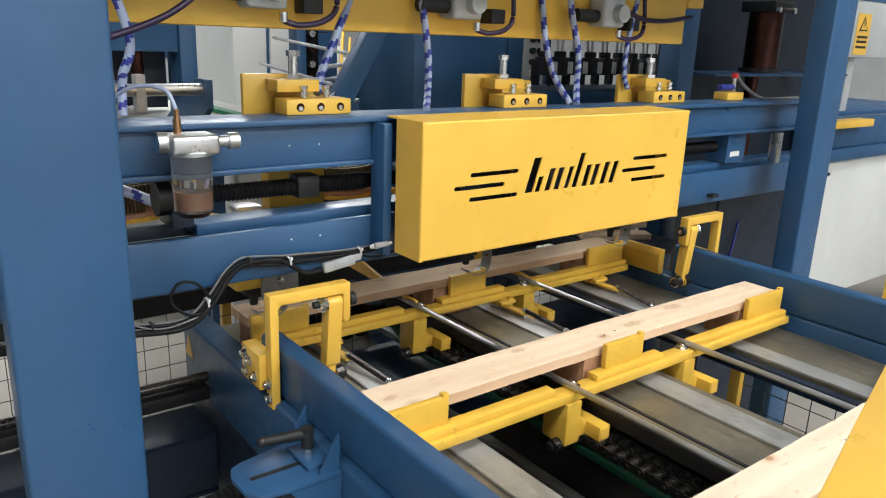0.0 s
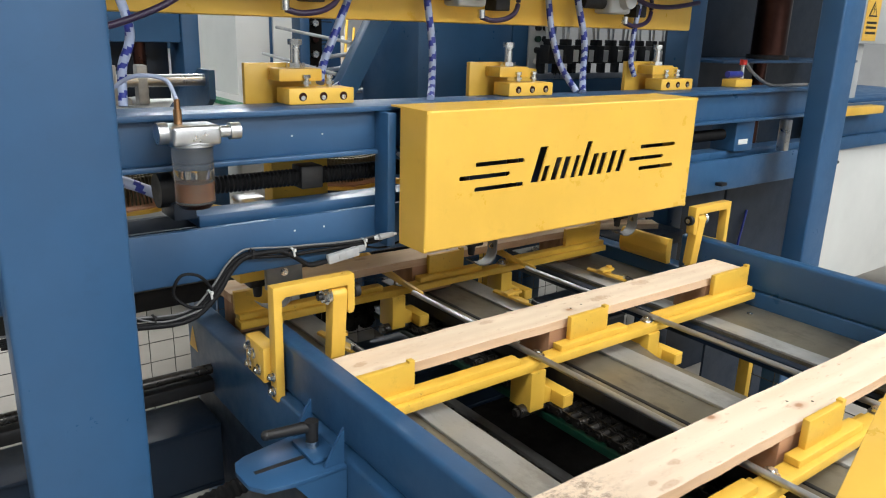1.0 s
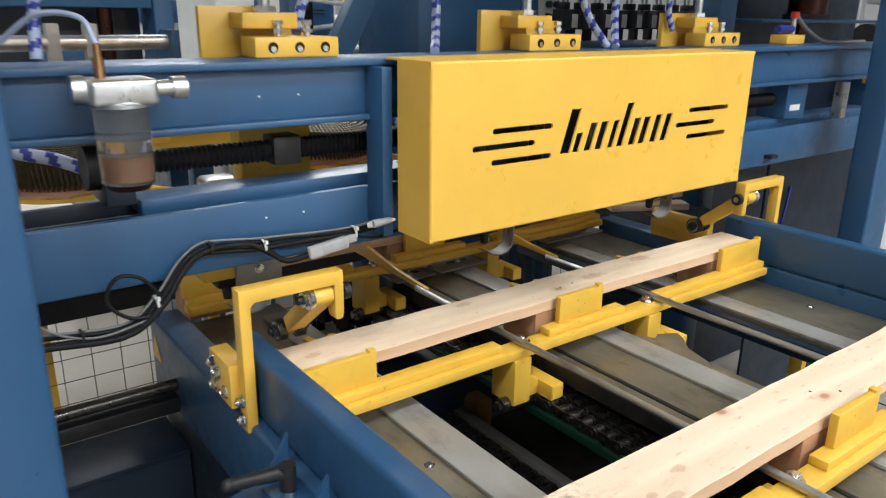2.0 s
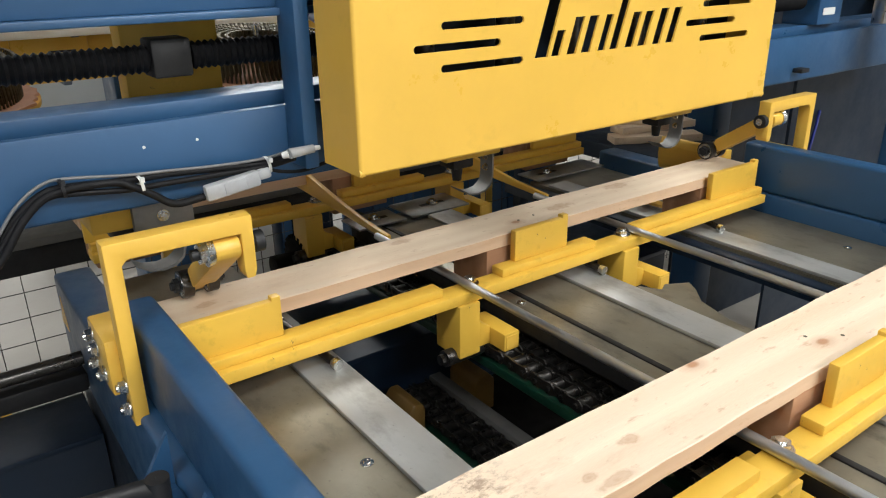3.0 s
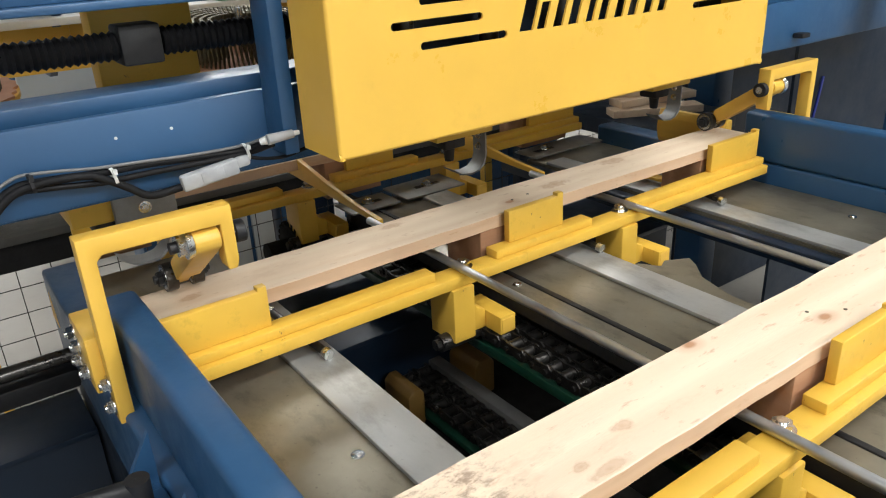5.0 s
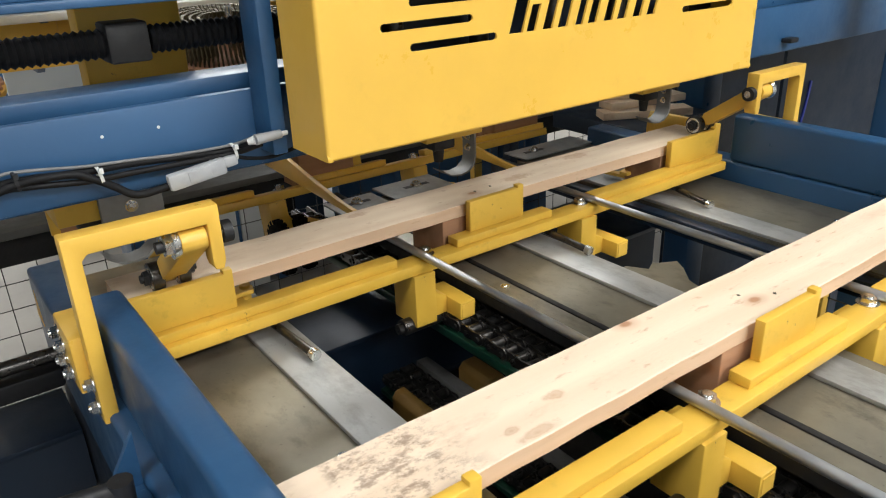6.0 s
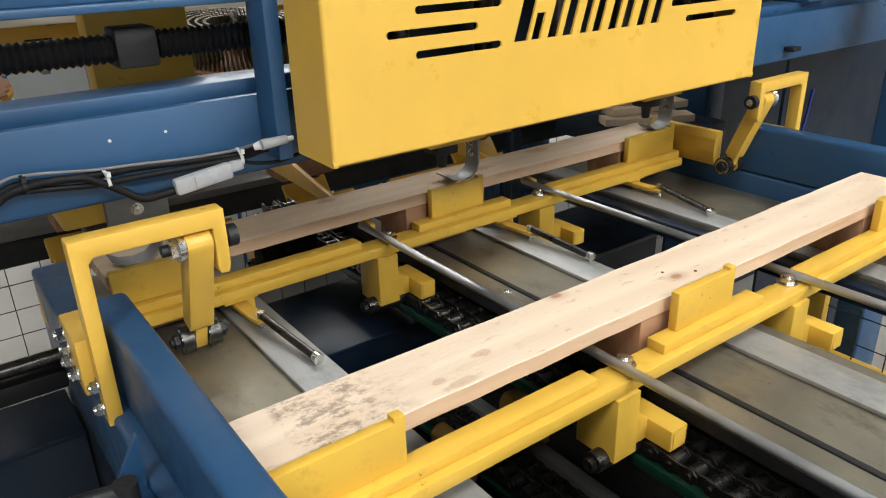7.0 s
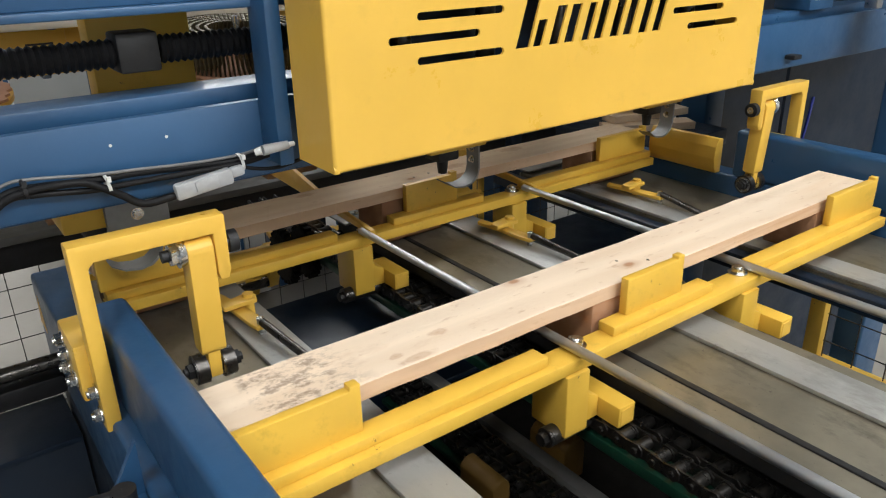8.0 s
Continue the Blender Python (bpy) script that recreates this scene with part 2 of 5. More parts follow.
def box(bm, x0, x1, y0, y1, z0, z1, bev=0.0, seg=2, turn=None):
    """A box, with rounded edges where bev is given; turn: a pose applied about its centre."""
    c = Vector(((x0 + x1) / 2, (y0 + y1) / 2, (z0 + z1) / 2))
    m = Matrix.Translation(c) @ (turn or Matrix()) @ Matrix.Diagonal((x1 - x0, y1 - y0, z1 - z0, 1))
    vs = bmesh.ops.create_cube(bm, size=1.0, matrix=m)["verts"]
    if bev:
        es = list({e for v in vs for e in v.link_edges})
        bmesh.ops.bevel(bm, geom=es, offset=bev, segments=seg, profile=0.5, affect="EDGES", clamp_overlap=True)
    return bm


def cyl(bm, p0, p1, r0, r1=None, seg=20, caps=True):
    p0, p1 = Vector(p0), Vector(p1)
    d = p1 - p0
    m = Matrix.Translation((p0 + p1) / 2) @ d.to_track_quat("Z", "Y").to_matrix().to_4x4()
    bmesh.ops.create_cone(bm, cap_ends=caps, segments=seg, radius1=r0, radius2=r0 if r1 is None else r1, depth=d.length, matrix=m)
    return bm


def ring(bm, c, axis, r_out, r_in, h, seg=24):
    """A tube ring about c along axis."""
    q = Vector(axis).to_track_quat("Z", "Y").to_matrix().to_4x4()
    m = Matrix.Translation(c) @ q
    rows = []
    for r, z in ((r_in, -h / 2), (r_out, -h / 2), (r_out, h / 2), (r_in, h / 2)):
        rows.append([bm.verts.new(m @ Vector((r * math.cos(2 * math.pi * k / seg), r * math.sin(2 * math.pi * k / seg), z))) for k in range(seg)])
    for a in range(4):
        ra, rb = rows[a], rows[(a + 1) % 4]
        for k in range(seg):
            bm.faces.new((ra[k], ra[(k + 1) % seg], rb[(k + 1) % seg], rb[k]))
    return bm


def smooth_path(pts, n=8):
    """Catmull-Rom through the points."""
    p = [Vector(q) for q in pts]
    p = [p[0] * 2 - p[1]] + p + [p[-1] * 2 - p[-2]]
    out = []
    for i in range(1, len(p) - 2):
        for k in range(n):
            t = k / n
            a, b, c, d = p[i - 1], p[i], p[i + 1], p[i + 2]
            out.append(0.5 * ((2 * b) + (c - a) * t + (2 * a - 5 * b + 4 * c - d) * t * t + (3 * b - a - 3 * c + d) * t ** 3))
    out.append(p[-2])
    return out


def sweep(bm, path, radius, seg=10, caps=True, mats=None):
    """A round tube along a path; radius may be a function of the step; mats: a function giving the material slot of (step, side)."""
    rows, n = [], len(path)
    up = Vector((0.31, 0.2, 0.93))
    for i, p in enumerate(path):
        d = (path[min(i + 1, n - 1)] - path[max(i - 1, 0)]).normalized()
        s = d.cross(up)
        s = s.normalized() if s.length > 1e-4 else d.orthogonal().normalized()
        u = s.cross(d)
        r = radius(i) if callable(radius) else radius
        rows.append([bm.verts.new(p + (s * math.cos(2 * math.pi * k / seg) + u * math.sin(2 * math.pi * k / seg)) * r) for k in range(seg)])
    for i in range(n - 1):
        for k in range(seg):
            f = bm.faces.new((rows[i][k], rows[i][(k + 1) % seg], rows[i + 1][(k + 1) % seg], rows[i + 1][k]))
            if mats:
                f.material_index = mats(i, k)
    if caps:
        bm.faces.new(rows[0][::-1])
        bm.faces.new(rows[-1])
    return bm


def prism(bm, outline, axis, a0, a1, bev=0.0):
    """An outline (two coordinates a point) drawn out along an axis from a0 to a1. The outline's coordinates follow the other two axes."""
    k = "xyz".index(axis)
    def put(p, a):
        c = list(p)
        c.insert(k, a)
        return bm.verts.new(c)
    lo, hi = [put(p, a0) for p in outline], [put(p, a1) for p in outline]
    fs = [bm.faces.new(lo), bm.faces.new(hi[::-1])]
    n = len(outline)
    for i in range(n):
        fs.append(bm.faces.new((lo[i], hi[i], hi[(i + 1) % n], lo[(i + 1) % n])))
    bmesh.ops.recalc_face_normals(bm, faces=fs)
    if bev:
        es = list({e for f in fs for e in f.edges})
        bmesh.ops.bevel(bm, geom=es, offset=bev, segments=2, profile=0.5, affect="EDGES", clamp_overlap=True)
    return bm


def hexbolt(bm, c, axis, r=0.008, h=0.006, washer=True):
    """A hexagon head with a washer and a stub, pointing along axis."""
    c, a = Vector(c), Vector(axis).normalized()
    if washer:
        cyl(bm, c, c + a * 0.0015, r * 1.35, seg=18)
    cyl(bm, c + a * 0.0015, c + a * (0.0015 + h), r, seg=6)
    cyl(bm, c + a * (0.0015 + h), c + a * (0.004 + h), r * 0.55, seg=12)
    return bm


def new_bm():
    return bmesh.new()


def mesh_of(bm, name, mats, angle=38):
    bmesh.ops.recalc_face_normals(bm, faces=bm.faces)
    for f in bm.faces:
        f.smooth = True
    for e in bm.edges:
        if len(e.link_faces) == 2 and e.calc_face_angle(0) > radians(angle):
            e.smooth = False
    me = bpy.data.meshes.new(name)
    bm.to_mesh(me)
    bm.free()
    for m in mats if isinstance(mats, (list, tuple)) else [mats]:
        me.materials.append(m)
    return me


def thing(name, label, category, at=(0, 0, 0), group="", kind=""):
    """An Empty at the thing's base; its parts are drawn in world coordinates."""
    ob = new(name)
    ob.empty_display_size = 0.05
    ob.location = at
    return tagged(ob, label, category, group, kind)


def origin_of(ob):
    p = Vector((0, 0, 0))
    while ob:
        p += ob.location
        ob = ob.parent
    return p


def part(name, bm, material, parent=None, label=""):
    """One mesh object under a thing or a part, from a bmesh in world coordinates."""
    if parent:
        bmesh.ops.translate(bm, verts=bm.verts, vec=-origin_of(parent))
    ob = new(name, mesh_of(bm, name, material))
    if parent:
        ob.parent = parent
    return tagged(ob, label) if label else ob


def single(name, bm, material, label, category, at, kind="", group=""):
    """A thing of one mesh, with its origin at its base."""
    bmesh.ops.translate(bm, verts=bm.verts, vec=-Vector(at))
    ob = new(name, mesh_of(bm, name, material))
    ob.location = at
    return tagged(ob, label, category, group, kind)


def B(*a, **k):
    return box(new_bm(), *a, **k)


def C(*a, **k):
    return cyl(new_bm(), *a, **k)

# ---------------------------------------------------------------- the hall
single("floor", B(-9, 11, -7, 13, -0.1, 0.0), M["floor"], "pale grey sealed concrete factory floor", "floor", (0, 0, -0.1), "structure")
single("wall_north", B(-9, 11, 12.8, 13, 0, 4.6), M["wall"], "pale painted factory hall wall", "wall", (1, 12.9, 0), "structure")
single("wall_south", B(-9, 11, -7, -6.8, 0, 4.6), M["wall"], "pale painted factory hall wall", "wall", (1, -6.9, 0), "structure")
single("wall_west", B(-9, -8.8, -6.8, 12.8, 0, 4.6), M["wall"], "pale painted factory hall wall", "wall", (-8.9, 3, 0), "structure")
single("wall_east", B(10.8, 11, -6.8, 12.8, 0, 4.6), M["wall"], "pale painted factory hall wall", "wall", (10.9, 3, 0), "structure")
single("ceiling", B(-9, 11, -7, 13, 4.6, 4.7), M["roof"], "pale sheet ceiling of the hall", "ceiling", (1, 3, 4.6), "structure")
for lx, ly, lw in LAMPS:
    t = thing("ceiling_lamp", "long white ceiling lamp with a bright diffuser", "lamp", (lx, ly, 4.46), "hall lamps")
    part("housing", B(lx - 1.25, lx + 1.25, ly - .5, ly + .5, 4.50, 4.598, bev=.01), M["white"], t)
    part("diffuser", B(lx - 1.2, lx + 1.2, ly - .45, ly + .45, 4.46, 4.498, bev=.01), M["lamp"], t, "glowing white diffuser")

# ---------------------------------------------------------------- machine bed
def side_rail(name, mx, label):
    """One side rail: a lower channel, an upper tube and its end plate. mx maps the left side's x to this side."""
    t = thing(name, label, "rail", (mx(.03), -.5, .3))
    def bx(x0, x1, *r, **k):
        a, b = sorted((mx(x0), mx(x1)))
        return B(a, b, *r, **k)
    part("lower_channel", bx(.000, .056, -1.6, .495, .700, .848, bev=.006, seg=3), M["blue"], t)
    part("upper_tube", bx(.018, .057, -1.6, .100, .8485, .945, bev=.008, seg=4), M["blue"], t)
    if mx(0) < .6:
        # shade below the rail is put into this beam's darker blue
        part("base_beam", bx(.004, .052, -1.6, .46, .48, .6985, bev=.006), M["blue_shaded"], t)
    for y in (.40, -1.45):
        part("leg", bx(.004, .052, y - .04, y + .04, .012, .4785, bev=.004), M["blue"], t)
        part("foot_plate", bx(-.06, .08, y - .07, y + .07, 0, .0115, bev=.002), M["blue"], t)
    return t


left_rail = side_rail("side_rail", lambda x: x, "blue enamelled steel side rail with rounded upper tube")
right_rail = side_rail("side_rail", lambda x: 1.312 - x, "blue enamelled steel side rail facing the trays")
bm = new_bm()
prism(bm, [(.435, .768), (.485, .768), (.46, .822)], "x", -.0012, -.0004)
part("warning_label", bm, M["yellow"], left_rail, "small yellow triangular warning label")


def cross_member(y0, y1, z0, z1, x0, x1, mat="blue_shaded"):
    t = thing("cross_member", "blue steel cross member under the machine bed, darkened for shade", "beam", ((x0 + x1) / 2, (y0 + y1) / 2, z0), "cross members")
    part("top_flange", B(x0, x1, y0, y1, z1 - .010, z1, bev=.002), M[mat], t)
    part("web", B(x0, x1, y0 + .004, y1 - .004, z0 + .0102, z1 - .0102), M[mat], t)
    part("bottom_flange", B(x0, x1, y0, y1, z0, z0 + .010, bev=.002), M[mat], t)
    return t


# cross members in the darkened blue, for the shade under the bed
cross_member(.31, .45, .50, .65, -.72, .0, "blue_shaded")
cross_member(.27, .52, .50, .65, .054, 1.266, "blue_shaded")
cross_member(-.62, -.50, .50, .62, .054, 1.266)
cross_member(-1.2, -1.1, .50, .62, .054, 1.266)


def tray(x0, x1, s0, s1, y1, screw_x, screw_y, label):
    """A sheet tray with a raised strip, folded sides, slots and screws."""
    t = thing("tray", label, "tray", ((x0 + x1) / 2, -.4, .79), "conveyor trays")
    part("sheet", B(x0, x1, -1.6, y1, .8035, .8075, bev=.001), M["tray"], t)
    part("strip", B(s0, s1, -1.6, .438, .8078, .8140, bev=.0012), M["strip"], t, "brushed steel wear strip")
    # middle tray's left fold is coloured black for the dark gap beside it
    for xa, xb in ((x0, x0 + .004), (x1 - .004, x1)):
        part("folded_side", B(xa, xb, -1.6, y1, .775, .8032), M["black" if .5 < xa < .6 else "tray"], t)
    for sx, sy in ((screw_x, screw_y), ((s0 + s1) / 2, -.62), ((s0 + s1) / 2, -.95)):
        bm = new_bm()
        cyl(bm, (sx, sy, .8076), (sx, sy, .8086), .0075, seg=18)
        cyl(bm, (sx, sy, .8086), (sx, sy, .8102), .0045, .0035, seg=14)
        part("screw", bm, M["steel"], t)
    return t


tr1 = tray(.058, .265, .205, .265, .50, .184, -.171, "galvanised sheet tray with a wide wear strip")
tr2 = tray(.556, .752, .690, .7515, .50, .575, .021, "galvanised sheet tray in the middle of the bed")
tr3 = tray(1.030, 1.254, 1.030, 1.085, .50, 1.195, -.169, "galvanised sheet tray beside the far rail")


def end_plate(x0, x1, y0, y1, sx):
    t = thing("end_plate", "slotted steel end plate bolted over a tray end", "plate", ((x0 + x1) / 2, (y0 + y1) / 2, .8125), "tray end plates")
    part("plate", B(x0, x1, y0, y1, .8125, .8165, bev=.001), M["plate"], t)
    part("slot", B(sx - .030, sx + .030, (y0 + y1) / 2 - .006, (y0 + y1) / 2 + .006, .8167, .8171), M["black"], t, "dark adjusting slot")
    part("bolt", hexbolt(new_bm(), (sx, (y0 + y1) / 2, .8172), (0, 0, 1), .009, .006), M["steel"], t)


end_plate(.530, .640, .44, .515, .585)
end_plate(.655, .800, .44, .535, .735)
end_plate(1.03, 1.25, .47, .545, 1.09)


def support_beam(x0, x1, y0, y1, z0, z1, mat="blue_shaded"):
    return single("support_beam", B(x0, x1, y0, y1, z0, z1, bev=.004), M[mat], "blue lengthwise support beam below the trays, darkened for shade", "beam",
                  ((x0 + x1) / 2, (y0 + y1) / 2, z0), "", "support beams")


# support beams likewise carry the shade below the trays in their colour
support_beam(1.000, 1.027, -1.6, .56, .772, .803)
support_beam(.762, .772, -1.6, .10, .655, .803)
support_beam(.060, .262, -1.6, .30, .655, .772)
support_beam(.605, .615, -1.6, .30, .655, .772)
t = thing("return_rail", "grey steel rail under the return chain", "rail", (.585, -.4, .525))
part("bar", B(.572, .598, -1.6, .30, .525, .555, bev=.002), M["dull"], t)
single("notched_plate", prism(new_bm(), [(.7525, -1.6), (.779, -1.6), (.779, -.21), (.800, -.145), (.829, -.113), (.843, -.090), (.806, -.070), (.786, -.080), (.768, -.050), (.7525, -.050)], "z", .8035, .8080), M["tray"],
       "notched galvanised plate beside the tray edge", "plate", (.77, -.8, .8035))
# added black sheet that stands for the shade below the chains
single("shade_pan", B(.06, 1.20, -1.6, .46, .488, .4985), M["grime"], "black sheet added to keep the space under the chains dark", "pan", (.35, -.4, .488))


def guide_rod(x):
    t = thing("guide_rod", "polished round steel guide rod along the bed", "rod", (x, -.5, .863), "guide rods")
    part("rod", C((x, -1.6, .863), (x, .285, .863), .0062, seg=24), M["chrome"], t)
    return t


guide_rod(.477)
guide_rod(.845)


def chain(x, z, y0, y1, label):
    """A duplex roller chain: plates, rollers and pins, joined because nobody could count the links."""
    bm = new_bm()
    pitch = .0268
    n = int((y1 - y0) / pitch)
    for i in range(n):
        y = y0 + i * pitch
        for s in (-.0185, .0185):
            cyl(bm, (x + s - .0095, y, z), (x + s + .0095, y, z), .0085, seg=10)
        cyl(bm, (x - .037, y, z), (x + .037, y, z), .0038, seg=8)
        o = .0024 if i % 2 else 0
        for s in (-.0300 - o, -.0070 + o, .0070 - o, .0300 + o):
            pts = [(y - .0105 * math.cos(q), z + .0105 * math.sin(q)) for q in (-1.2, -.4, .4, 1.2)]
            pts += [(y + pitch / 2, z + .0078)]
            pts += [(y + pitch + .0105 * math.cos(q), z + .0105 * math.sin(q)) for q in (1.2, .4, -.4, -1.2)]
            pts += [(y + pitch / 2, z - .0078)]
            prism(bm, pts, "x", x + s - .0013, x + s + .0013)
    return single("roller_chain", bm, M["chain"], label, "chain", (x, (y0 + y1) / 2, z), "stuff", "drive chains")


chain_a = chain(.540, .748, -1.75, .62, "oily black duplex roller chain carrying the pushers")
chain_b = chain(.880, .660, -1.75, .62, "oily black duplex roller chain low beside the far tray")
chain_c = chain(.530, .545, -1.75, .62, "oily return run of the roller chain, low down")
single("chain_guide", B(.505, .562, -1.6, .58, .716, .733, bev=.003), M["green"], "dark green plastic chain guide strip", "guide", (.53, -.5, .716))
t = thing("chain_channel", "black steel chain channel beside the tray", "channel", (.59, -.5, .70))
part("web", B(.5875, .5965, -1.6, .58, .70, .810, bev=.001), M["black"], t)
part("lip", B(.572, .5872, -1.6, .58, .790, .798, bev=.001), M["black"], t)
single("chain_guide", B(.490, .569, -1.6, .58, .515, .5275, bev=.003), M["green"], "dark green plastic guide under the return chain", "guide", (.38, -.5, .525))
return_pusher = thing("return_pusher", "worn yellow pusher bar on the lower chain, darkened for shade", "pusher", (.40, .205, .50))
# the return pusher's shade is in its paint colour
part("bar", B(.09, .62, .185, .225, .4995, .512, bev=.002), M["yellow_shaded"], return_pusher)
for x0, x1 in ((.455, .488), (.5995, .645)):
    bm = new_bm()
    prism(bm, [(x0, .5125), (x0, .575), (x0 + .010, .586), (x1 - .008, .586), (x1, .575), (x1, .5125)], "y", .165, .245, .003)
    part("leg_block", bm, M["yellow_shaded"], return_pusher)
bm = new_bm()
for sx in (.457, .503):
    for k in range(22):
        q = 2 * math.pi * k / 22
        m = Matrix.Translation((sx, .57, .727)) @ pose(0, 0, 0, math.degrees(q), 0, 0) @ Matrix.Translation((0, 0, .052)) @ Matrix.Diagonal((.014, .008, .012, 1))
        bmesh.ops.create_cube(bm, size=1.0, matrix=m)
    cyl(bm, (sx - .009, .57, .727), (sx + .009, .57, .727), .049, seg=36)
cyl(bm, (.40, .57, .727), (.62, .57, .727), .024, seg=24)
single("sprocket", bm, M["grime"], "black greasy double chain sprocket at the bed end", "sprocket", (.48, .57, .675))


# driven shaft and lower frame beyond the left rail
t = thing("drive_shaft", "black and bright steel drive shaft beside the rail", "shaft", (-.3, .35, .74))
part("shaft", C((-.75, .35, .762), (-.001, .35, .762), .011, seg=24), M["chain"], t)
part("cover", B(-.75, -.001, .33, .37, .715, .746, bev=.006), M["black"], t, "black cover under the shaft")
bm = sweep(new_bm(), smooth_path([(-.72, -.02, .70), (-.40, .00, .66), (-.20, .02, .665), (-.05, .02, .69)], 24), lambda i: .017 if i % 2 else .0145, 12)
single("corrugated_hose", bm, M["rubber"], "black corrugated hose hanging beside the rail", "hose", (-.35, 0, .66))
for k in range(3):
    bm = sweep(new_bm(), smooth_path([(-.25 + .03 * k, -.02, .67), (-.2 + .025 * k, -.03, .56 - .03 * k), (-.16 + .03 * k, -.02, .45), (-.14, .02, .2)], 8), .006, 8)
    single("cable", bm, M["rubber"], "thin black cable hanging under the hose", "cable", (-.2, 0, .2), "", "hanging cables")

# ---------------------------------------------------------------- clamp shelf on the left rail
t = thing("clamp_shelf", "blue slotted shelf bracket with black clamping lever", "bracket", (-.06, -.18, .80))
bm = new_bm()
prism(bm, [(-.001, -.112), (-.001, -.240), (-.085, -.240), (-.128, -.232), (-.144, -.210), (-.146, -.165), (-.138, -.142), (-.120, -.132)], "z", .834, .842, .0015)
part("shelf", bm, M["blue"], t)
part("slot", B(-.125, -.045, -.189, -.180, .8422, .8426), M["black"], t, "dark lengthwise slot")
part("apron", prism(new_bm(), [(-.001, .770), (-.001, .8338), (-.085, .8338), (-.055, .795)], "y", -.239, -.231), M["blue"], t)
for y in (-.124, -.232):
    part("gusset", prism(new_bm(), [(-.001, .8425), (-.001, .900), (-.034, .8425)], "y", y, y + .006), M["blue"], t)
part("boss", B(-.045, -.001, -.215, -.140, .8425, .849, bev=.002), M["blue"], t)
part("stud", C((-.026, -.175, .8495), (-.026, -.175, .860), .010, seg=20), M["steel"], t)
bm = new_bm()
cyl(bm, (-.026, -.175, .8605), (-.026, -.175, .893), .0095, .0105, seg=20)
cyl(bm, (-.026, -.175, .884), (-.090, -.150, .876), .0095, .0075, seg=16)
bmesh.ops.create_uvsphere(bm, u_segments=14, v_segments=8, radius=.0085, matrix=Matrix.Translation((-.090, -.150, .876)))
part("lever", bm, M["black"], t, "black clamping lever")

# ---------------------------------------------------------------- swing arm brackets and arms
def arm_bracket(mx, label):
    t = thing("arm_bracket", label, "bracket", (mx(0), .01, .82), "swing arm brackets")
    s = 1 if mx(1) > mx(0) else -1
    def bx(x0, x1, *r, **k):
        a, b = sorted((mx(x0), mx(x1)))
        return B(a, b, *r, **k)
    bm = new_bm()
    prism(bm, [(mx(a), b) for a, b in ((.000, .838), (.000, 1.050), (.157, 1.050), (.157, .985), (.154, .976), (.1445, .976), (.1425, .985), (.1425, 1.030), (.022, 1.030), (.016, 1.024), (.016, .838))], "y", .0, .024, .0015)
    part("hook_plate", bm, M["yellow"], t)
    part("mounting_block", bx(-.012, .0165, .0245, .105, .868, .935, bev=.003), M["yellow"], t)
    for y, z in ((.045, .888), (.067, .911), (.085, .920), (.085, .885)):
        part("bolt", hexbolt(new_bm(), (mx(-.0125), y, z), (-s, 0, 0), .0075, .006), M["steel"], t)
    for z in (.884, .856):
        part("bolt", hexbolt(new_bm(), (mx(-.0005), .012, z), (-s, 0, 0), .0075, .006), M["steel"], t)
    bm = new_bm()
    cyl(bm, (mx(.102), .011, 1.014), (mx(.172), .011, 1.014), .0065, seg=16)
    cyl(bm, (mx(.096), .011, 1.014), (mx(.104), .011, 1.014), .0125, seg=6)
    cyl(bm, (mx(.104), .011, 1.014), (mx(.1115), .011, 1.014), .0165, .0145, seg=20)
    part("pivot_bolt", bm, M["steel"], t)
    part("bolt_tip", C((mx(.088), .011, 1.014), (mx(.0958), .011, 1.014), .0065, seg=14), M["black"], t)
    part("nut", C((mx(.1595), .011, 1.014), (mx(.170), .011, 1.014), .0125, seg=18), M["black"], t, "black pivot nut")
    return t


arm_bracket(lambda x: x - .005, "yellow hooked steel bracket bolted on the blue rail")
arm_bracket(lambda x: 1.32 - x, "yellow hooked steel bracket on the far rail")


def swing_arm(mx, label):
    """Built hanging straight down from its pivot."""
    t = thing("swing_arm", label, "lever", (mx(.126), .011, 1.014), "swing arms")
    bm = new_bm()
    a, b = sorted((mx(.1120), mx(.1405)))
    prism(bm, [(.011 + .0135 * math.cos(q), 1.014 + .0135 * math.sin(q)) for q in [math.pi * k / 8 for k in range(9)]] + [(-.0015, .893), (.0005, .8885), (.0215, .8885), (.0235, .893)], "x", a, b, .0012)
    a, b = sorted((mx(.1190), mx(.1335)))
    box(bm, a, b, .0015, .0205, .855, .8884, bev=.0012)
    part("bar", bm, M["yellow"], t)
    for x0, x1 in ((.1035, .1170), (.1355, .1490)):
        bm = new_bm()
        cyl(bm, (mx(x0), .011, .866), (mx(x1), .011, .866), .0180, seg=28)
        roller = part("roller", bm, M["chain"], t, "dark steel roller bearing")
        bm = ring(new_bm(), ((mx(x0) + mx(x1)) / 2, .011, .866), (1, 0, 0), .0150, .0105, abs(x1 - x0) + .0012, 24)
        part("bearing_face", bm, M["steel"], roller, "bright bearing ring")
    bm = new_bm()
    cyl(bm, (mx(.092), .011, .866), (mx(.160), .011, .866), .0055, seg=14)
    cyl(bm, (mx(.096), .011, .866), (mx(.102), .011, .866), .0095, seg=6)
    cyl(bm, (mx(.1505), .011, .866), (mx(.1565), .011, .866), .0095, seg=6)
    part("axle", bm, M["black"], t)
    return t


arm_l = swing_arm(lambda x: x - .005, "yellow swinging hold-down arm with two rollers")
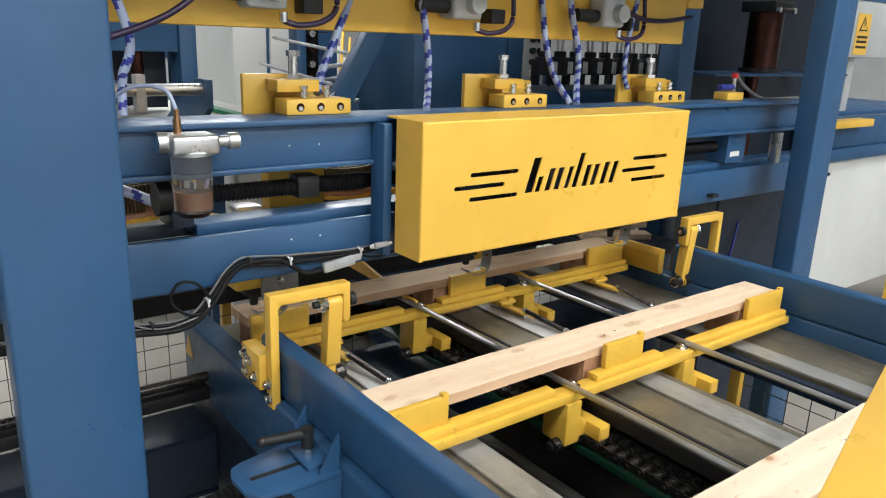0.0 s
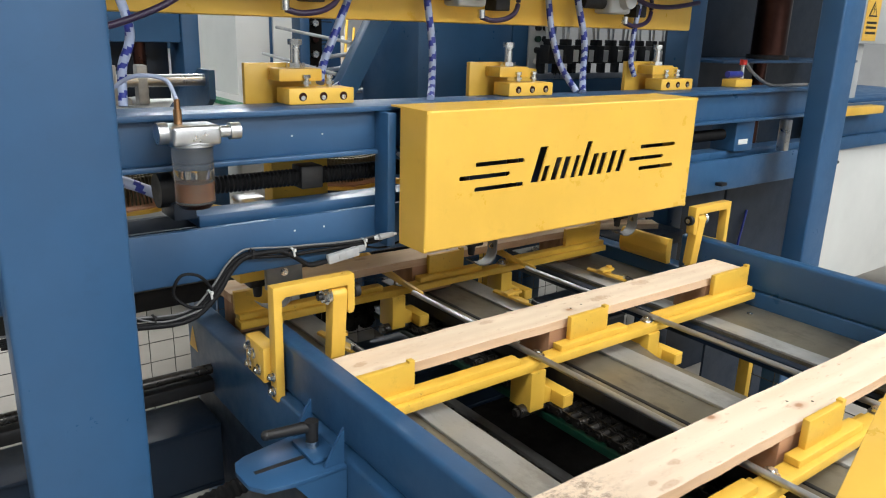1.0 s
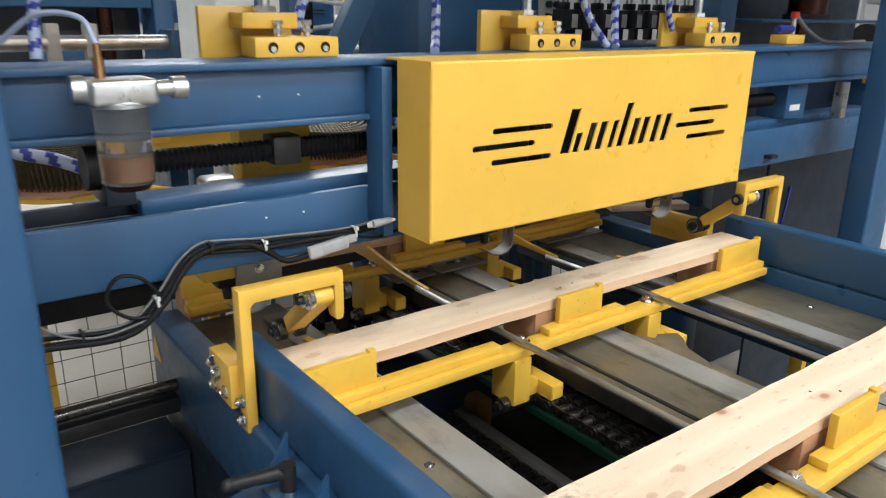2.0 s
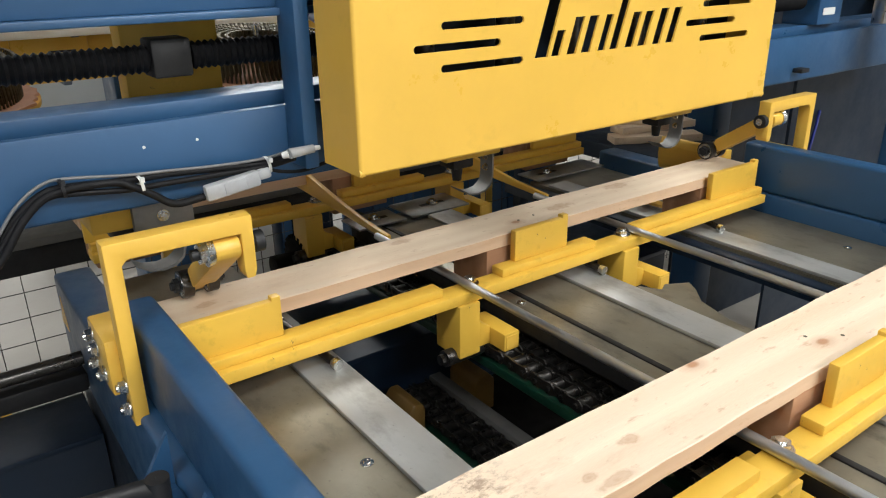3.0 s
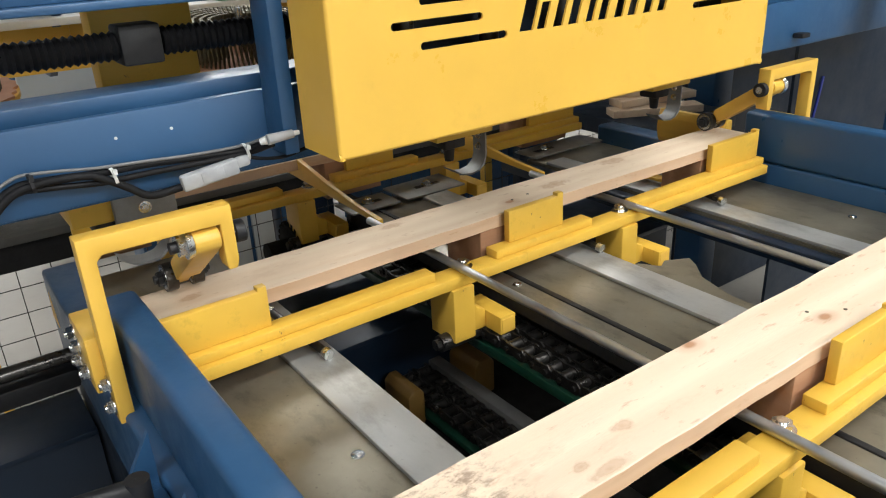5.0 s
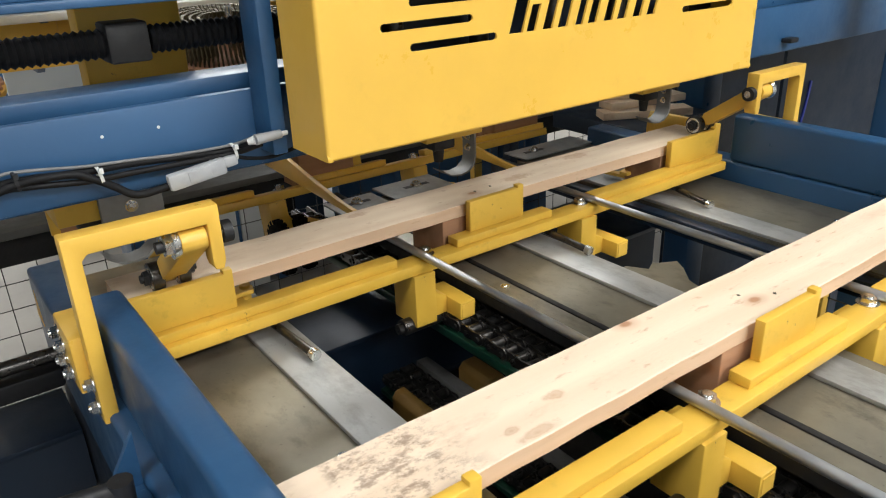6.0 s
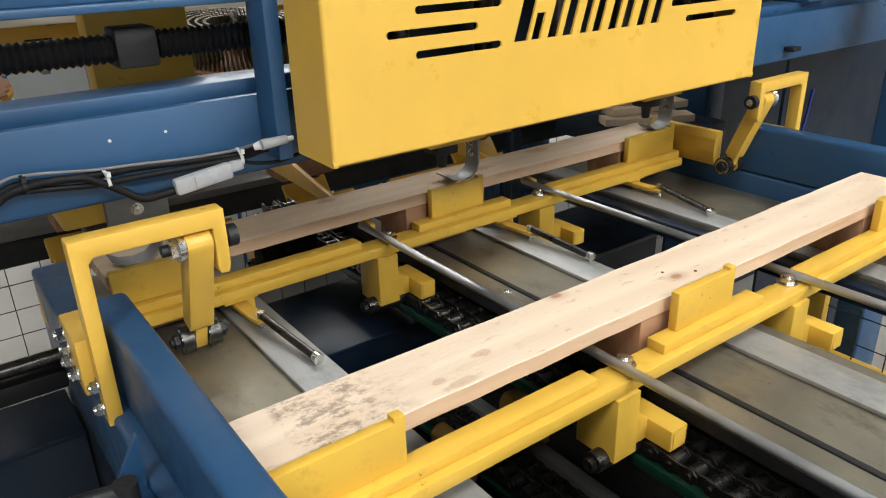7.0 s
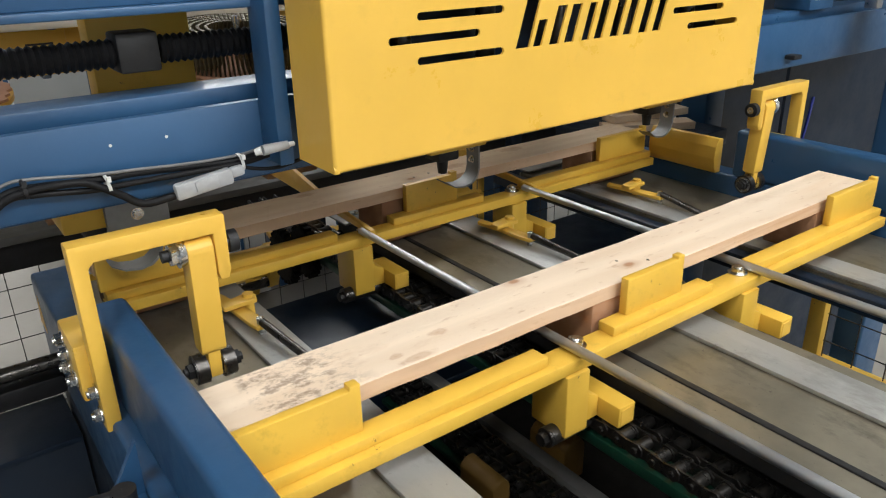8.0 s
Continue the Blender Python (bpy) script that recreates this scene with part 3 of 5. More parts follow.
arm_r = swing_arm(lambda x: 1.32 - x, "yellow swinging hold-down arm with two rollers at the far rail")


# ---------------------------------------------------------------- pusher carriers and planks
def carrier(label):
    """A pusher bar on the chains, built with its bolts at y = 0."""
    t = thing("pusher_bar", label, "pusher", (.66, 0, .74), "pusher bars")
    part("base_bar", B(.066, 1.226, -.030, .006, .8385, .8555, bev=.0018), M["yellow_worn"], t)
    for x0, x1 in ((.068, .432), (.543, .745), (.850, 1.226)):
        part("ridge", B(x0, x1, -.020, .006, .8558, .8690, bev=.0018), M["yellow_worn"], t)
    for x0, x1, h in ((.063, .192, .919), (.578, .690, .919), (1.072, 1.218, .920)):
        bm = new_bm()
        prism(bm, [(x0, .8693), (x0, h), (x1 - .012, h), (x1 - .012, h + .005), (x1, h + .005), (x1, .8693)], "y", -.008, .004, .0012)
        part("tab", bm, M["yellow_worn"], t, "upright yellow stop tab")
    for x in (.465, .818):
        bm = new_bm()
        box(bm, x - .014, x + .024, -.034, .026, .753, .8382, bev=.0018)
        prism(bm, [(x + .0242, .760), (x + .0242, .808), (x + .030, .797), (x + .0462, .789), (x + .0462, .760)], "y", -.030, .016, .001)
        leg = part("leg_block", bm, M["yellow_worn"], t)
        bm = new_bm()
        box(bm, x + .0465, x + .0755, -.064, .018, .758, .787, bev=.0018)
        part("side_stub", bm, M["yellow_worn"], leg)
        part("stub_end", B(x + .0500, x + .0720, -.0650, -.0642, .7620, .7830), M["yellow"], leg)
        bm = new_bm()
        cyl(bm, (x - .030, -.016, .752), (x + .040, -.016, .752), .013, seg=16)
        cyl(bm, (x - .038, -.016, .752), (x - .0295, -.016, .752), .0085, seg=8)
        part("chain_pin", bm, M["chain"], leg)
    for x in (.492, .828):
        part("bolt", hexbolt(new_bm(), (x, -.004, .8558), (0, 0, 1), .0105, .0075), M["steel"], t)
    return t


def deck_plank(label, seed, sag=0.0, stained=False):
    """A deck board on its three blocks; the near edge lies at y = 0.010."""
    rnd = random.Random(seed)
    t = thing("deck_board", label, "plank", (.655, .055, .81), "deck boards on blocks")
    bm = new_bm()
    n = 26
    rows = []
    for i in range(n + 1):
        u = i / n
        x = .062 + 1.168 * u
        z = sag * math.sin(math.pi * u) + rnd.uniform(-.0004, .0004)
        y0, y1 = .012 + rnd.uniform(-.0010, .0010), .103 + rnd.uniform(-.0012, .0012)
        prof = [(y0, .8890), (y0, .9075), (y0 + .0009, .9085), (y1 - .0009, .9085), (y1, .9065), (y1, .8890), (y1 - .0012, .8880), (y0 + .0012, .8880)]
        rows.append([bm.verts.new((x + (rnd.uniform(-.0008, .0008) if i in (0, n) else 0), y, zz + z)) for y, zz in prof])
    for i in range(n):
        for k in range(8):
            f = bm.faces.new((rows[i][k], rows[i][(k + 1) % 8], rows[i + 1][(k + 1) % 8], rows[i + 1][k]))
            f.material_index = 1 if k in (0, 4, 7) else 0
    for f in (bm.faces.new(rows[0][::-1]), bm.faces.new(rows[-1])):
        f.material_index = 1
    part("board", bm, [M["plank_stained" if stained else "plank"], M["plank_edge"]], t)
    for x0, x1 in ((.078, .186), (.540, .668), (1.070, 1.215)):
        part("block", B(x0, x1, .0140, .100, .8126, .8877 + sag * math.sin(math.pi * (x0 - .066) / 1.182) * .9, bev=.0015), M["block"], t, "brown wooden spacer block")
    for x in (.632, .668):
        bm = new_bm()
        y = rnd.uniform(.03, .075)
        z = .9087 + sag * math.sin(math.pi * (x - .066) / 1.182)
        cyl(bm, (x, y, z - .002), (x, y, z + .0004), .0022, seg=12)
        part("nail_head", bm, M["nails"], t)
    return t


PITCH = .498
pusher_a = carrier("chipped yellow steel pusher bar with three stop tabs")
pusher_z = copy_thing(pusher_a, pose(.66, PITCH, .74))
pusher_b = copy_thing(pusher_a, pose(.66, -PITCH, .74))
plank_a = deck_plank("fresh pine deck board on three brown blocks", 3, .002)
plank_z = deck_plank("pine deck board on blocks below the nailing heads", 5, .001)
plank_b = deck_plank("fresh pine deck board with a stained end", 9, -.001, True)

# spring levers on the trays
def stop_lever(x, y, s, label):
    t = thing("stop_lever", label, "lever", (x, y, .8125), "stop levers")
    bm = new_bm()
    prism(bm, [(x - .020, y + .165), (x - .006, y + .172), (x + .004, y + .12), (x + .013, y + .055), (x + .010, y + .038), (x - .006, y + .038), (x - .010, y + .06), (x - .014, y + .12)], "z", .8225, .829, .001)
    part("lower_arm", bm, M["yellow"], t)
    bm = new_bm()
    prism(bm, [(x - .028, y + .118), (x + .018, y + .128), (x + .026, y + .115), (x + .022, y + .100), (x - .028, y + .098)], "z", .834, .841, .001)
    part("upper_arm", bm, M["yellow"], t)
    part("pivot", C((x + .014, y + .114, .8125), (x + .014, y + .114, .846), .008, seg=18), M["yellow"], t)
    bm = C((x + .003, y + .046, .8125), (x + .003, y + .046, .838), .0055, seg=14)
    part("stud", bm, M["steel"], t)
    bm = new_bm()
    cyl(bm, (x + .003, y + .040, .833), (x + .030 * s, y - .085, .822), .0058, seg=14)
    strut = part("strut", bm, M["chain"], t, "dark gas strut")
    bm = new_bm()
    cyl(bm, (x + .030 * s, y - .085, .822), (x + .032 * s, y - .094, .8215), .0078, seg=14)
    cyl(bm, (x + .031 * s, y - .088, .8125), (x + .031 * s, y - .088, .8215), .005, seg=10)
    part("end_ball", bm, M["steel"], strut)
    return t


stop_lever(.228, .100, .6, "small yellow stop lever with a dark strut")
stop_lever(.733, .100, .4, "small yellow stop lever on the middle tray")
stop_lever(1.085, .100, -.5, "small yellow stop lever on the far tray")

# ---------------------------------------------------------------- portal and beams
def portal_post(x0, x1, label):
    t = thing("portal_post", label, "post", ((x0 + x1) / 2, -.07, 0))
    part("column", B(x0, x1, -.104, -.040, .016, 2.6, bev=.006, seg=3), M["blue"], t)
    part("foot_plate", B(x0 - .05, x1 + .05, -.16, .12, 0, .0155, bev=.002), M["blue"], t)
    return t


portal_post(-.398, -.247, "broad blue enamelled steel portal post")
portal_post(1.541, 1.652, "blue enamelled steel portal post at the far end")

single("portal_header", B(-.366, 1.652, -.1035, -.040, 2.601, 2.75, bev=.006), M["blue"], "blue header beam joining the portal posts", "beam", (.64, -.07, 2.601))
# added plate above the view, blocks the front lamps from the upper beam
t = thing("hood", "unseen blue plate between the portal posts, added to shade the beams", "hood", (.64, -.07, 1.66))
part("plate", B(-.2465, 1.5405, -.100, -.090, 1.66, 2.05, bev=.002), M["blue"], t)
part("lower_fold", B(-.2465, 1.5405, -.0895, -.050, 1.66, 1.668, bev=.002), M["blue"], t)
t = thing("portal_beam", "blue twin steel beam across the machine", "beam", (.66, .1, 1.07))
part("upper_web", B(-.60, 1.95, .058, .070, 1.262, 1.330, bev=.001), M["blue"], t)
part("upper_flange", B(-.60, 1.95, .040, .150, 1.3303, 1.340, bev=.002), M["blue"], t)
part("upper_lip", B(-.60, 1.95, .046, .150, 1.253, 1.2617, bev=.002), M["blue"], t)
part("lower_web", B(-.60, 1.95, .058, .070, 1.066, 1.1525, bev=.001), M["blue"], t)
# darkened blue here keeps the gap above the lower web in painted shade
part("inner_web", B(-.60, 1.95, .104, .112, 1.0715, 1.1448), M["blue_shaded"], t)
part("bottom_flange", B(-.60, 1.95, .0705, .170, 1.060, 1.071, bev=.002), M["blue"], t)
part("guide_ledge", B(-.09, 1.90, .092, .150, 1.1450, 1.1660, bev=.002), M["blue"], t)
part("rear_plate", B(-.60, 1.95, .158, .168, 1.0715, 1.155, bev=.001), M["blue_shaded"], t)
for x in (.065, .122, .238):
    for z in (1.128,):
        part("screw_hole", C((x, .0572, z), (x, .0585, z), .0017, seg=10), M["white"], t, "bright small tapped hole")
for x in (.065, .122, .238):
    part("screw_hole", C((x, .0572, 1.294), (x, .0585, 1.294), .0015, seg=10), M["white"], t, "bright small tapped hole")
part("end_rib", B(.228, .2455, .012, .0575, 1.085, 1.3295, bev=.002), M["blue"], t)
t2 = part("right_clip", B(1.318, 1.345, .036, .0575, 1.083, 1.092, bev=.002), M["black"], t, "small black clip")

# ball screw under bellows
t = thing("bellows", "black corrugated bellows over the drive screw", "bellows", (.66, .1, 1.19))
def bellow(x0, x1):
    path = [Vector((x0 + (x1 - x0) * k / (2 * round((x1 - x0) / .0075)), .108, 1.212)) for k in range(2 * round((x1 - x0) / .0075) + 1)]
    return sweep(new_bm(), path, lambda i: .0158 if i % 2 else .0130, 20)
part("sleeve", bellow(-.13, .096), M["rubber"], t)
part("sleeve", bellow(.143, .62), M["rubber"], t)
part("sleeve", bellow(.62, 1.40), M["rubber"], t)
part("nut_housing", B(.096, .139, .089, .130, 1.192, 1.233, bev=.003), M["black"], t, "square black nut housing")
bm = C((-.150, .108, 1.212), (-.128, .108, 1.212), .028, seg=28)
part("end_flange", bm, M["black"], t, "round black end flange")
part("bearing_stand", B(-.135, -.098, .075, .145, 1.1662, 1.196, bev=.003), M["blue_shaded"], t)
t = thing("bearing_block", "blue bearing block with white labels on the beam", "bearing", (1.46, .1, 1.186))
part("body", B(1.41, 1.50, .072, .150, 1.1665, 1.250, bev=.003), M["blue"], t)
part("white_tag", B(1.425, 1.470, .0705, .0715, 1.186, 1.200), M["white"], t, "small white tag")
part("cap", C((1.455, .11, 1.2505), (1.455, .11, 1.2525), .02, seg=20), M["steel"], t)

# ---------------------------------------------------------------- yellow cover box with cut-out emblem
t = thing("cover_box", "yellow sheet-metal cover box with cut-out emblem", "machine cover", (.62, -.04, 1.093))
X0, X1, Z0, Z1, YF = .246, .995, 1.093, 1.342, -.081


def capsule(xa, xb, z, h, n=6):
    pts = []
    r = h / 2
    for k in range(n + 1):
        q = -math.pi / 2 + math.pi * k / n
        pts.append((xb - r + r * math.cos(q), z + r * math.sin(q)))
    for k in range(n + 1):
        q = math.pi / 2 + math.pi * k / n
        pts.append((xa + r + r * math.cos(q), z + r * math.sin(q)))
    return pts


def slant(xa, xb, z0, z1, lean=.32):
    return [(xa, z0), (xb, z0), (xb + (z1 - z0) * lean, z1), (xa + (z1 - z0) * lean, z1)]


CUTS = [capsule(.355, .474, 1.242, .0085), capsule(.3185, .439, 1.2195, .0085), capsule(.354, .474, 1.1965, .0085),
        capsule(.810, .928, 1.2435, .0085), capsule(.776, .890, 1.219, .0085), capsule(.810, .927, 1.1965, .0085)]
for xa, w, z1 in ((.492, .021, 1.264), (.519, .014, 1.226), (.545, .016, 1.240), (.570, .016, 1.240), (.600, .013, 1.240), (.622, .015, 1.266), (.651, .016, 1.240), (.676, .016, 1.240), (.706, .016, 1.242), (.734, .016, 1.242)):
    CUTS.append(slant(xa, xa + w, 1.196, z1))


def cut_sheet(x0, x1, z0, z1, holes, y0, y1):
    """A sheet with openings through it."""
    bm = new_bm()
    es = []
    for loop in [[(x0, z0), (x1, z0), (x1, z1), (x0, z1)]] + holes:
        vs = [bm.verts.new((x, y0, z)) for x, z in loop]
        es += [bm.edges.new((vs[i], vs[(i + 1) % len(vs)])) for i in range(len(vs))]
    bmesh.ops.triangle_fill(bm, use_beauty=True, use_dissolve=False, edges=es)
    ex = bmesh.ops.extrude_face_region(bm, geom=bm.faces[:])
    bmesh.ops.translate(bm, verts=[v for v in ex["geom"] if isinstance(v, bmesh.types.BMVert)], vec=(0, y1 - y0, 0))
    return bm


part("front_sheet", cut_sheet(X0 + .004, X1 - .004, Z0 + .004, Z1 - .004, CUTS, YF, YF + .003), M["yellow"], t)
for a in (((X0 + .002, Z0), (X0 + .002, Z1)), ((X1 - .002, Z0), (X1 - .002, Z1)), ):
    (xa, za), (xb, zb) = a
    part("rounded_edge", C((xa + (.002 if xa < .6 else -.002), YF + .004, za), (xb + (.002 if xa < .6 else -.002), YF + .004, zb), .004, seg=16), M["yellow"], t)
for z in (Z0 + .004, Z1 - .004):
    part("rounded_edge", C((X0, YF + .004, z), (X1, YF + .004, z), .004, seg=16), M["yellow"], t)
part("side_sheet", B(X0, X0 + .003, YF + .004, .0, Z0, Z1), M["yellow"], t)
part("side_sheet", B(X1 - .003, X1, YF + .004, .0, Z0, Z1), M["yellow"], t)
part("top_sheet", B(X0 + .0032, X1 - .0032, YF + .004, .036, Z1 - .003, Z1), M["yellow"], t)
part("inner_plate", B(X0 + .02, X1 - .02, -.012, -.008, Z0 + .02, Z1 - .02), M["blue_shaded"], t, "dark plate inside the cover")
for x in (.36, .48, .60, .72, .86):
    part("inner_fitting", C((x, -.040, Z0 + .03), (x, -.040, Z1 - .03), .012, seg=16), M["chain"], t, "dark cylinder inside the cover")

# ---------------------------------------------------------------- clamps on top of the beam, nailing heads below it
def head_clamp(x, label):
    t = thing("head_clamp", label, "clamp", (x, .15, 1.341), "head clamps")
    part("back_plate", B(x - .088, x + .022, .175, .187, 1.335, 1.408, bev=.002), M["yellow"], t)
    bm = B(x - .045, x + .038, .125, .174, 1.3785, 1.400, bev=.002)
    part("top_lug", bm, M["yellow"], t)
    bm = B(x - .040, x + .088, .098, .150, 1.3405, 1.368, bev=.002)
    part("bored_block", bm, M["yellow"], t)
    for k in range(3):
        px = x - .014 + k * .040
        part("bore", C((px, .0972, 1.354), (px, .0985, 1.354), .0075, seg=16), M["copper"], t, "dark bored hole")
        part("socket_screw", C((px, .0960, 1.352), (px, .0970, 1.352), .0042, seg=12), M["steel"], t)
    bm = new_bm()
    cyl(bm, (x - .002, .150, 1.4005), (x - .002, .150, 1.409), .017, seg=6)
    cyl(bm, (x - .002, .150, 1.409), (x - .002, .150, 1.440), .0085, seg=16)
    cyl(bm, (x - .002, .150, 1.440), (x - .002, .150, 1.450), .0125, seg=6)
    part("jack_bolt", bm, M["steel"], t, "tall bright jack bolt")
    for px in (x + .005, x + .050):
        bm = new_bm()
        cyl(bm, (px, .122, 1.3683), (px, .122, 1.384), .005, seg=12)
        cyl(bm, (px, .122, 1.3735), (px, .122, 1.3785), .0085, seg=6)
        cyl(bm, (px, .122, 1.384), (px, .122, 1.390), .0075, seg=6)
        part("set_bolt", bm, M["steel"], t)
    return t


for x, lab in ((.121, "yellow bored clamp block with bolts on the beam"), (.625, "yellow bored clamp block behind the cover box"), (1.132, "yellow bored clamp block near the far post")):
    head_clamp(x, lab)


def nail_head(x, label):
    """The lower end of a nailing head: yellow carrier, black nozzle, bent steel hold-down."""
    t = thing("nailing_head", label, "nailing head", (x, .26, .91), "nailing heads")
    part("carrier_plate", B(x - .015, x + .105, .215, .255, 1.045, 1.39, bev=.003), M["yellow_worn"], t)
    part("carrier_foot", B(x - .085, x + .035, .225, .300, .985, 1.0445, bev=.004), M["yellow_worn"], t)
    if x < .2:
        part("face_plate", B(x - .035, x + .042, .212, .2245, .966, 1.042, bev=.001), M["plate"], t, "grey steel face plate")
        for px, pz in ((x - .008, 1.026), (x + .014, 1.026), (x + .002, 1.000)):
            part("face_bolt", hexbolt(new_bm(), (px, .2118, pz), (0, -1, 0), .006, .005), M["steel"], t)
    bm = new_bm()
    cyl(bm, (x - .035, .262, .9845), (x - .035, .262, .940), .013, .008, seg=16)
    box(bm, x - .058, x - .014, .240, .284, .965, .9845, bev=.004)
    part("nozzle", bm, M["black"], t, "black nozzle")
    bm = new_bm()
    outer = [(x + .036, .985), (x + .036, .938), (x + .031, .922), (x + .018, .912), (x + .002, .909), (x - .018, .912), (x - .034, .922)]
    inner = [(a - .0035 if k < 2 else a - .002, b if k < 2 else b + .0032) for k, (a, b) in enumerate(outer)]
    prism(bm, outer + inner[::-1], "y", .246, .280)
    part("hold_down", bm, M["plate"], t, "bent steel hold-down strip")
    for z in (.972, .952):
        part("hold_down_screw", hexbolt(new_bm(), (x + .0325, .263, z), (-1, 0, 0), .005, .004), M["steel"], t)
    return t


for x, lab in ((.110, "yellow and black nailing head with steel hold-down"), (.668, "nailing head behind the cover box"), (1.208, "nailing head near the far rail")):
    nail_head(x, lab)


def guide_finger(x, label):
    bm = new_bm()
    prism(bm, [(.262, .8595), (.44, .866), (.60, .872), (.72, .876), (.72, .925), (.62, .922), (.53, .905), (.44, .888), (.35, .875), (.262, .8685)], "x", x - .0045, x + .0045, .001)
    return single("guide_finger", bm, M["yellow"], label, "guide", (x, .7, .87), "", "guide fingers")


guide_finger(.487, "tapered yellow guide finger at the rod's end")
guide_finger(.856, "tapered yellow guide finger at the far rod's end")
# ---------------------------------------------------------------- cables and fittings on the beam
def cable(name, pts, r, mat, label, n=10, seg=10, cat="cable"):
    bm = sweep(new_bm(), smooth_path(pts, n), r, seg)
    return single(name, bm, M[mat], label, cat, pts[0])


RUN = [(-.42, .040, 1.035), (-.25, .040, 1.028), (-.145, .038, 1.020), (-.100, .040, 1.046), (-.066, .044, 1.084), (-.038, .048, 1.101), (-.012, .048, 1.102), (.04, .048, 1.097), (.083, .048, 1.096), (.135, .046, 1.094), (.191, .040, 1.094), (.212, .012, 1.106)]
for k, (dy, dz, r, mat, lab) in enumerate(((0, 0, .0042, "rubber", "thick black cable tied along the beam"), (-.003, .007, .0018, "cable_grey", "grey cable tied along the beam"),
                                           (-.006, -.005, .0032, "rubber", "black cable in the bundle along the beam"))):
    cable("beam_cable", [(x, y + dy, z + dz + .002 * math.sin(19 * x + 2 * k)) for x, y, z in RUN], r, mat, lab)
cable("beam_cable", [(-.40, .030, 1.028), (-.25, .030, 1.020), (-.145, .028, 1.012), (-.095, .030, 1.040), (-.060, .036, 1.082), (-.030, .040, 1.100), (.023, .040, 1.101), (.045, .039, 1.092), (.063, .038, 1.080), (.083, .037, 1.067), (.115, .036, 1.069)], .0042, "rubber", "black cable sagging into the plug")
cable("beam_cable", [(.185, .034, 1.090), (.205, .030, 1.083), (.232, .028, 1.080), (.262, .030, 1.084), (.30, .035, 1.09)], .0022, "rubber", "thin black cable running under the cover box")
cable("loop_cable", [(-.100, .030, 1.03), (-.135, .030, 1.035), (-.158, .032, 1.060), (-.145, .032, 1.088), (-.118, .030, 1.085), (-.098, .030, 1.060), (-.092, .030, 1.040)], .0026, "rubber", "thin black cable loop below the beam")
cable("thin_wire", [(-.26, .035, 1.075), (-.22, .03, 1.035), (-.17, .03, 1.018), (-.10, .03, 1.03)], .0016, "cable_grey", "thin pale wire below the beam")
t = thing("plug_connector", "grey plastic plug connector on the cable run", "connector", (.17, .03, 1.06))
turn = pose(0, 0, 0, 0, -7, 0)
part("plug", B(.114, .178, .026, .038, 1.068, 1.086, bev=.003, turn=turn), M["conn"], t)
part("latch", B(.135, .160, .0245, .0258, 1.071, 1.084, bev=.001, turn=turn), M["conn"], t)
part("sleeve", B(.176, .192, .027, .037, 1.078, 1.090, bev=.003, turn=turn), M["conn"], t)
t = thing("cable_end", "white wrapped cable end with a small plug", "connector", (.22, .006, 1.108))
part("wrap", C((.206, .006, 1.1085), (.236, .006, 1.110), .0060, .0048, seg=14), M["conn"], t)
part("tip", C((.236, .006, 1.110), (.2435, .006, 1.110), .0030, .0026, seg=12), M["white"], t)
part("core", C((.199, .010, 1.1065), (.2055, .0065, 1.1083), .0035, .0050, seg=12), M["white"], t)
for x, y, z, mat in ((-.022, .044, 1.103, "black"), (.052, .043, 1.093, "white"), (.191, .037, 1.092, "white"), (-.099, .036, 1.046, "white"), (-.19, .036, 1.022, "black")):
    bm = ring(new_bm(), (x, y, z), (1, 0, .15), .0100, .0088, .0032, 16)
    box(bm, x - .002, x + .002, y - .013, y - .008, z + .005, z + .010)
    single("cable_tie", bm, M[mat], "plastic cable tie round the cable bundle", "cable tie", (x, y, z), "", "cable ties")

t = thing("oil_bowl", "glass oil bowl with cast metal head on the beam", "lubricator", (-.115, .004, 1.205))
part("bowl", C((-.122, .004, 1.212), (-.122, .004, 1.298), .029, .030, seg=32), M["glass"], t, "clear glass bowl")
part("oil", C((-.122, .004, 1.215), (-.122, .004, 1.243), .0262, .0265, seg=32), M["oil"], t, "amber oil")
part("base_cap", C((-.122, .004, 1.204), (-.122, .004, 1.2115), .022, .028, seg=28), M["copper"], t)
bm = new_bm()
box(bm, -.158, -.086, -.026, .034, 1.3005, 1.330, bev=.006, seg=3)
cyl(bm, (-.085, .004, 1.316), (-.052, .004, 1.316), .009, seg=18)
cyl(bm, (-.064, .004, 1.316), (-.048, .004, 1.316), .013, seg=18)
cyl(bm, (-.172, .004, 1.318), (-.158, .004, 1.318), .016, seg=20)
cyl(bm, (-.122, .004, 1.2985), (-.122, .004, 1.302), .033, seg=28)
part("head", bm, M["silver"], t, "cast metal head")
bm = C((-.140, .004, 1.3305), (-.140, .004, 1.352), .006, seg=14)
cyl(bm, (-.140, .004, 1.352), (-.140, .004, 1.366), .0042, seg=14)
part("fitting", bm, M["brass"], t, "brass hose fitting")
cable("air_hose", [(-.140, .004, 1.366), (-.150, .02, 1.393), (-.185, .05, 1.396), (-.215, .08, 1.372), (-.24, .10, 1.345)], .0032, "hose_white", "thin clear air hose arched above the oil bowl")


def wrapped_hose(pts, r, label, turns=1):
    path = smooth_path(pts, 14)
    bm = sweep(new_bm(), path, r, 12, mats=lambda i, k: 1 if ((i * 2 + k) % 12) < 5 else 0)
    return single("wrapped_hose", bm, [M["hose_white"], M["hose_blue"]], label, "hose", pts[-1], "", "wrapped hoses")


